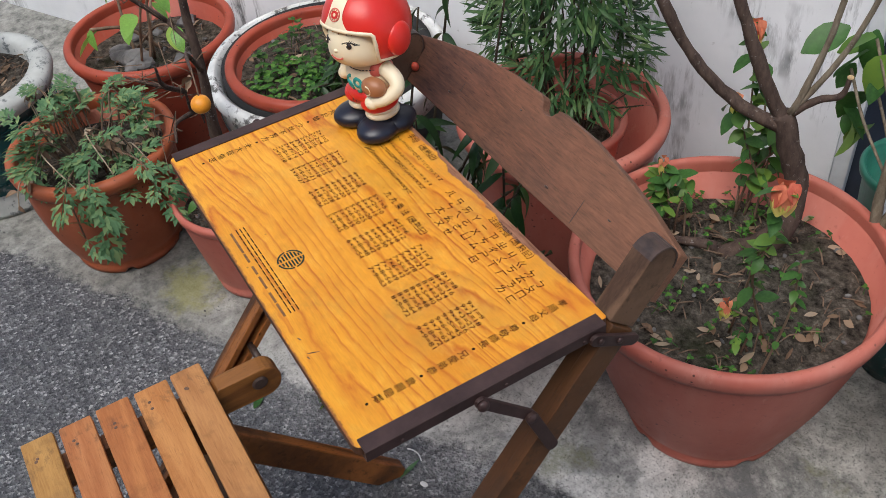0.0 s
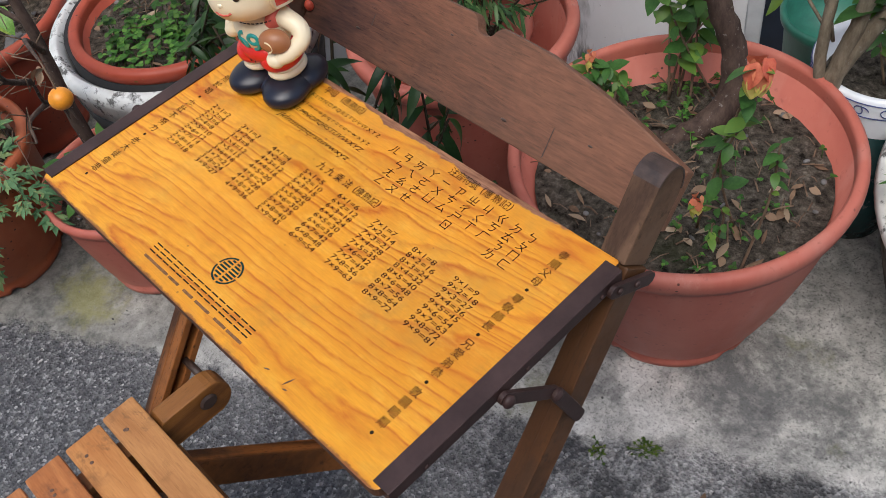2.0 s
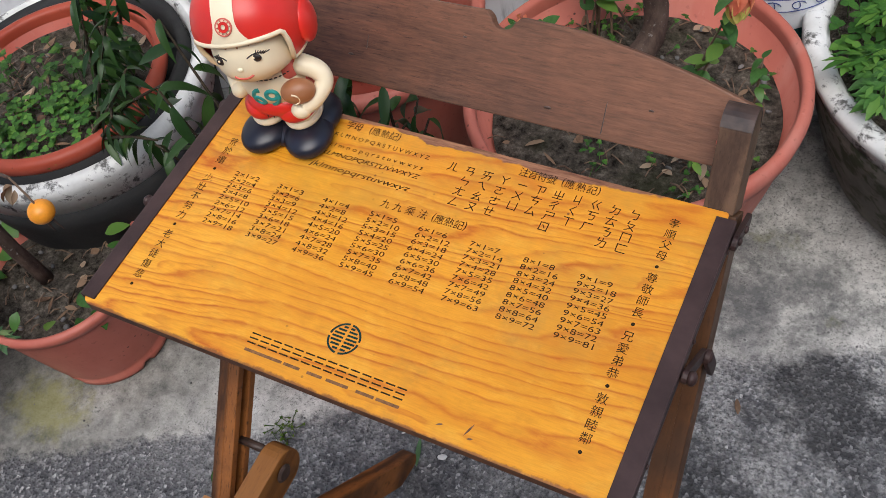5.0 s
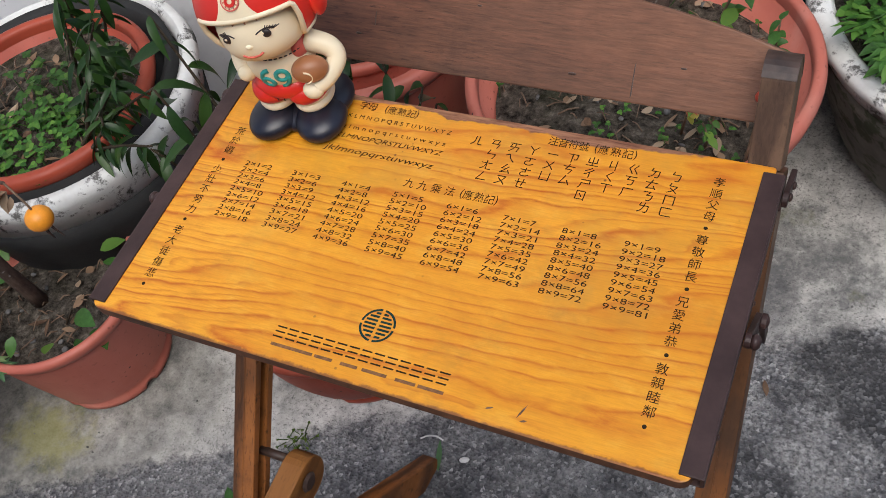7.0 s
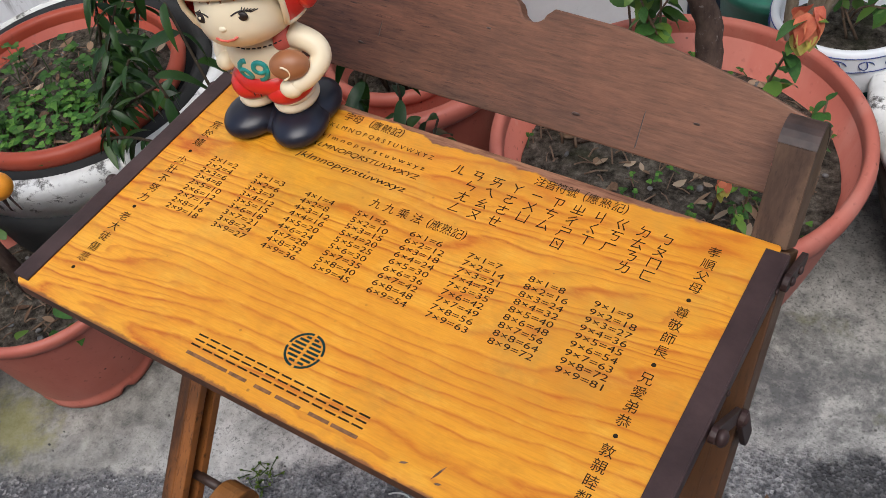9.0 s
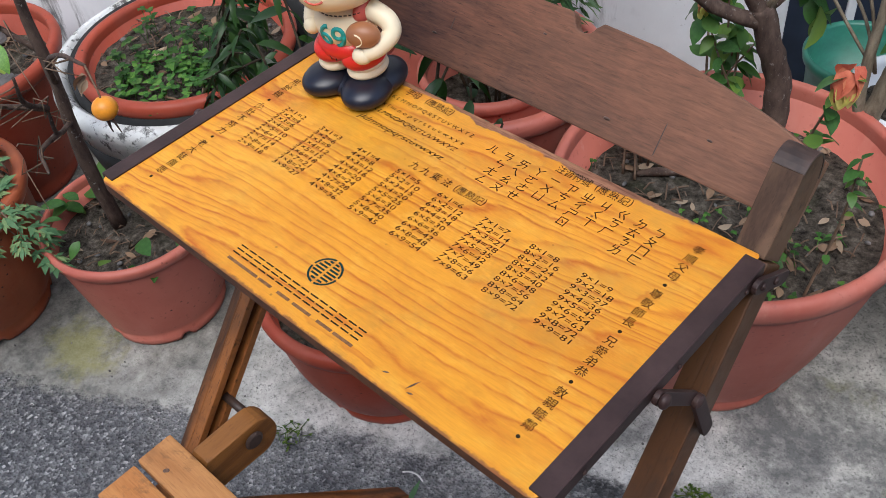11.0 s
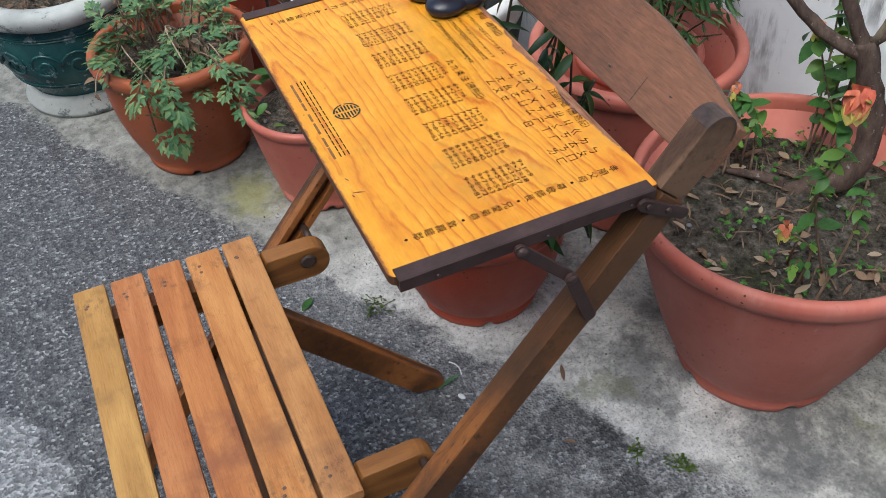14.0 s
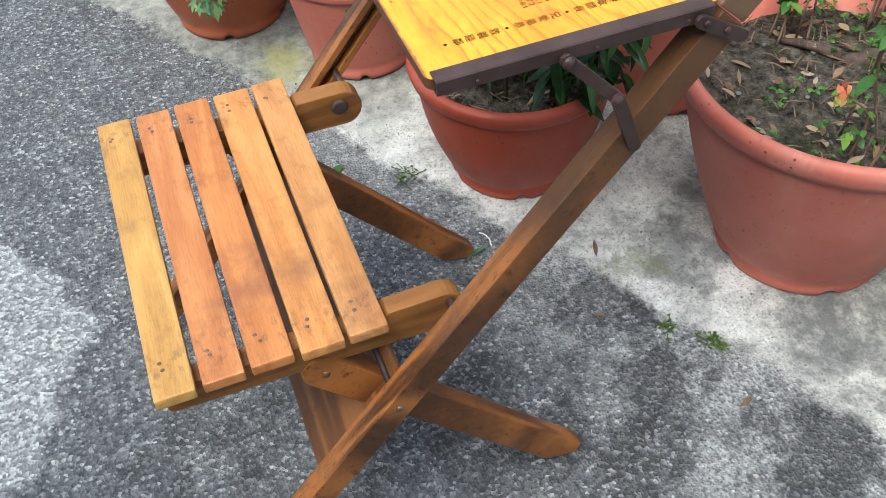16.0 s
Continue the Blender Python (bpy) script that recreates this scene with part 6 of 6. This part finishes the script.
def stump():
    ob = thing("pale_shrub", "pale ribbed shrub stems rising behind the large pot", "shrub", "plants", (0.345, 0.93, 0.0))
    for p, r in ((((0.33, 0.93, 0.0), (0.335, 0.93, 0.30), (0.36, 0.95, 0.42), (0.42, 0.98, 0.52), (0.52, 1.02, 0.62)), 0.016), (((0.335, 0.93, 0.30), (0.35, 0.94, 0.42), (0.37, 0.95, 0.56), (0.40, 0.96, 0.75)), 0.013), (((0.33, 0.93, 0.28), (0.32, 0.925, 0.42), (0.325, 0.925, 0.56)), 0.010)):
        pts = curve_points(p, 5)
        part("stem", tube(pts, [r * (1 - 0.4 * i / len(pts)) for i in range(len(pts))], 9, None, 0, 0.3), M_BARK_PALE, ob)
    spots = [(Vector((rnd(0.36, 0.46), rnd(0.93, 1.0), rnd(0.45, 0.72))), Vector((rnd(-1, 1), rnd(-1, 1), rnd(-0.6, 0.5))), rnd(-0.6, 0.6), rnd(0.9, 1.8)) for _ in range(34)]
    spots += [(Vector((rnd(0.19, 0.27), rnd(0.93, 0.98), rnd(0.47, 0.64))), Vector((rnd(-1, 1), rnd(-1, 0.2), rnd(-1.0, 0.3))), rnd(-0.6, 0.6), rnd(1.0, 1.9)) for _ in range(14)]
    for tip in ((0.23, 0.95, 0.62), (0.205, 0.945, 0.56), (0.25, 0.96, 0.53)):
        part("twig", tube(up_stem((0.332, 0.93, 0.42), tip, 0.015, 4), 0.0024, 6), M_BARK_PALE, ob)
    leaves(ob, OVAL, spots)


stump()


def shrimp_plant(base, stems, seed, small=1.0):
    """Thin stems with fresh oval leaves; some end in red and yellow bracts."""
    random.seed(seed)
    ob = thing("shrimp_plant", "thin leafy shoots with red and yellow bract flowers", "plant", "plants", base)
    for tip, flower in stems:
        b0 = Vector(base) + Vector((rnd(-0.03, 0.03), rnd(-0.03, 0.03), 0))
        pts = curve_points([b0, b0.lerp(Vector(tip), 0.5) + Vector((rnd(-0.02, 0.02), rnd(-0.02, 0.02), 0.02)), tip], 6)
        stem = part("stem", tube(pts, [0.0022 - 0.001 * i / len(pts) for i in range(len(pts))], 5), M_TWIG, ob)
        spots = []
        for i in range(4, len(pts)):
            for _ in range(1 if i < 9 else 2):
                a = rnd(0, 6.28)
                spots.append((pts[i], Vector((math.cos(a), math.sin(a), rnd(-0.6, 0.5))), rnd(-0.5, 0.5), small * rnd(0.4, 0.85)))
        leaves(ob, OVAL, spots)
        if flower:
            t = Vector(tip)
            for k in range(16):
                a, h = k * 2.4, k / 16
                m = aim(t + Vector((0.004 * math.cos(a), 0.004 * math.sin(a), 0.014 - 0.026 * h)), Vector((math.cos(a), math.sin(a), -1.3 - 1.4 * h)), rnd(-0.3, 0.3))
                part("bract", leaf_bm(rnd(0.026, 0.034) * flower, 0.023 * flower, 0.3, 0.30, 5, 0.62, None, m), M_BRACT if k < 9 else M_BRACT_Y, ob, "red bract" if k < 9 else "yellow bract")


shrimp_plant((0.36, 0.66, 0.295), [((0.416, 0.582, 0.652), 0.9), ((0.395, 0.61, 0.55), 0)], 31)
shrimp_plant((0.17, 0.84, 0.29), [((0.10, 0.85, 0.615), 0.9), ((0.137, 0.793, 0.530), 0.4), ((0.135, 0.85, 0.57), 0), ((0.165, 0.855, 0.50), 0), ((0.185, 0.86, 0.45), 0), ((0.15, 0.87, 0.47), 0)], 32, 1.25)
shrimp_plant((0.10, 0.71, 0.29), [((0.095, 0.70, 0.43), 0.35), ((0.075, 0.715, 0.41), 0), ((0.12, 0.71, 0.42), 0), ((0.105, 0.68, 0.39), 0)], 33)
shrimp_plant((0.365, 0.62, 0.29), [((0.357, 0.588, 0.405), 0.45), ((0.375, 0.60, 0.34), 0)], 34, 0.6)
shrimp_plant((0.372, 1.035, 0.30), [((0.40, 1.02, 0.42), 0), ((0.36, 1.0, 0.45), 0), ((0.42, 1.06, 0.40), 0), ((0.33, 1.05, 0.44), 0), ((0.45, 1.0, 0.38), 0)], 36)
shrimp_plant((0.41, 0.62, 0.29), [((0.445, 0.60, 0.55), 0)], 37, 0.7)
shrimp_plant((0.11, 0.72, 0.29), [((0.125, 0.735, 0.40), 0), ((0.09, 0.73, 0.39), 0), ((0.115, 0.69, 0.36), 0)], 38, 0.8)

random.seed(8)
low_herbs("weed_patch", "tiny dark green weeds scattered over the pot's soil", 0.252, 0.705, 0.297, 0.20, 26, 0.0065, M_WEED, 0.014, 3)
low_herbs("moss_patch", "fine green moss and tiny weeds on the pot's soil", 0.33, 0.66, 0.297, 0.12, 40, 0.006, M_CLOVER, 0.012, 3)
low_herbs("moss_patch", "fine green weeds along the pot's back edge", 0.17, 0.82, 0.297, 0.10, 60, 0.006, M_CLOVER, 0.014, 3)

# ---- bits on the ground ----


def ground_bits():
    for x, y, r, n in ((0.396, 0.455, 0.010, 30), (-0.135, 0.151, 0.022, 26), (0.345, 0.405, 0.012, 16)):
        low_herbs("moss_tuft", "small tuft of moss in a crack of the pavement", x, y, 0.0, r, n, 0.0032, M_MOSS, 0.007, 3)
    for x, y, a, l, w, m, lab in ((0.080, 0.222, 200, 0.050, 0.009, M_MUGWORT, "narrow pale green fallen leaf"), (-0.183, 0.024, 40, 0.035, 0.014, M_SHRUB, "green fallen leaf"), (0.175, 0.372, 70, 0.035, 0.008, M_DRY, "narrow dry brown leaf"), (0.29, 0.33, 150, 0.02, 0.008, M_DRY, "small dry brown leaf"), (0.51, 0.43, 20, 0.025, 0.009, M_DRY, "curled dry leaf")):
        ob = part("fallen_leaf", leaf_bm(l, w, 0.3, -0.05, 6, 1.0, None, pose(x, y, 0.003, 0, 12, a)), m)
        tagged(ob, lab + " on the ground", "leaf", "fallen leaves")
    curl = curve_points([(0.050, 0.216, 0.003), (0.060, 0.222, 0.006), (0.072, 0.226, 0.004), (0.084, 0.224, 0.002)], 5)
    tagged(part("plastic_strip", tube(curl, 0.0013, 6), M_WHITE), "curled strip of pale plastic on the asphalt by the leg", "scrap")
    bm = blob((0.126, 0.205, 0.002), (0.008, 0.005, 0.002), 8, None, 0, 0.4)
    tagged(part("paper_scrap", bm, M_WHITE), "tiny white scrap of paper on the asphalt", "scrap")
    bm = bmesh.new()
    for _ in range(900):
        x, y = rnd(-1.0, 0.9), rnd(-0.7, 0.62)
        if (-0.482 * x + 0.876 * y) > 0.34:
            continue
        s = rnd(0.0009, 0.0026)
        made = bmesh.new()
        bmesh.ops.create_icosphere(made, subdivisions=1, radius=s, matrix=pose(x, y, s * 0.3, rnd(0, 90), rnd(0, 90), 0) @ Matrix.Diagonal((1, rnd(0.6, 1), rnd(0.4, 0.8), 1)))
        merge(bm, made)
    tagged(part("loose_grit", bm, M_STONE), "loose grey grit scattered over the lane", "grit", kind="stuff")


ground_bits()
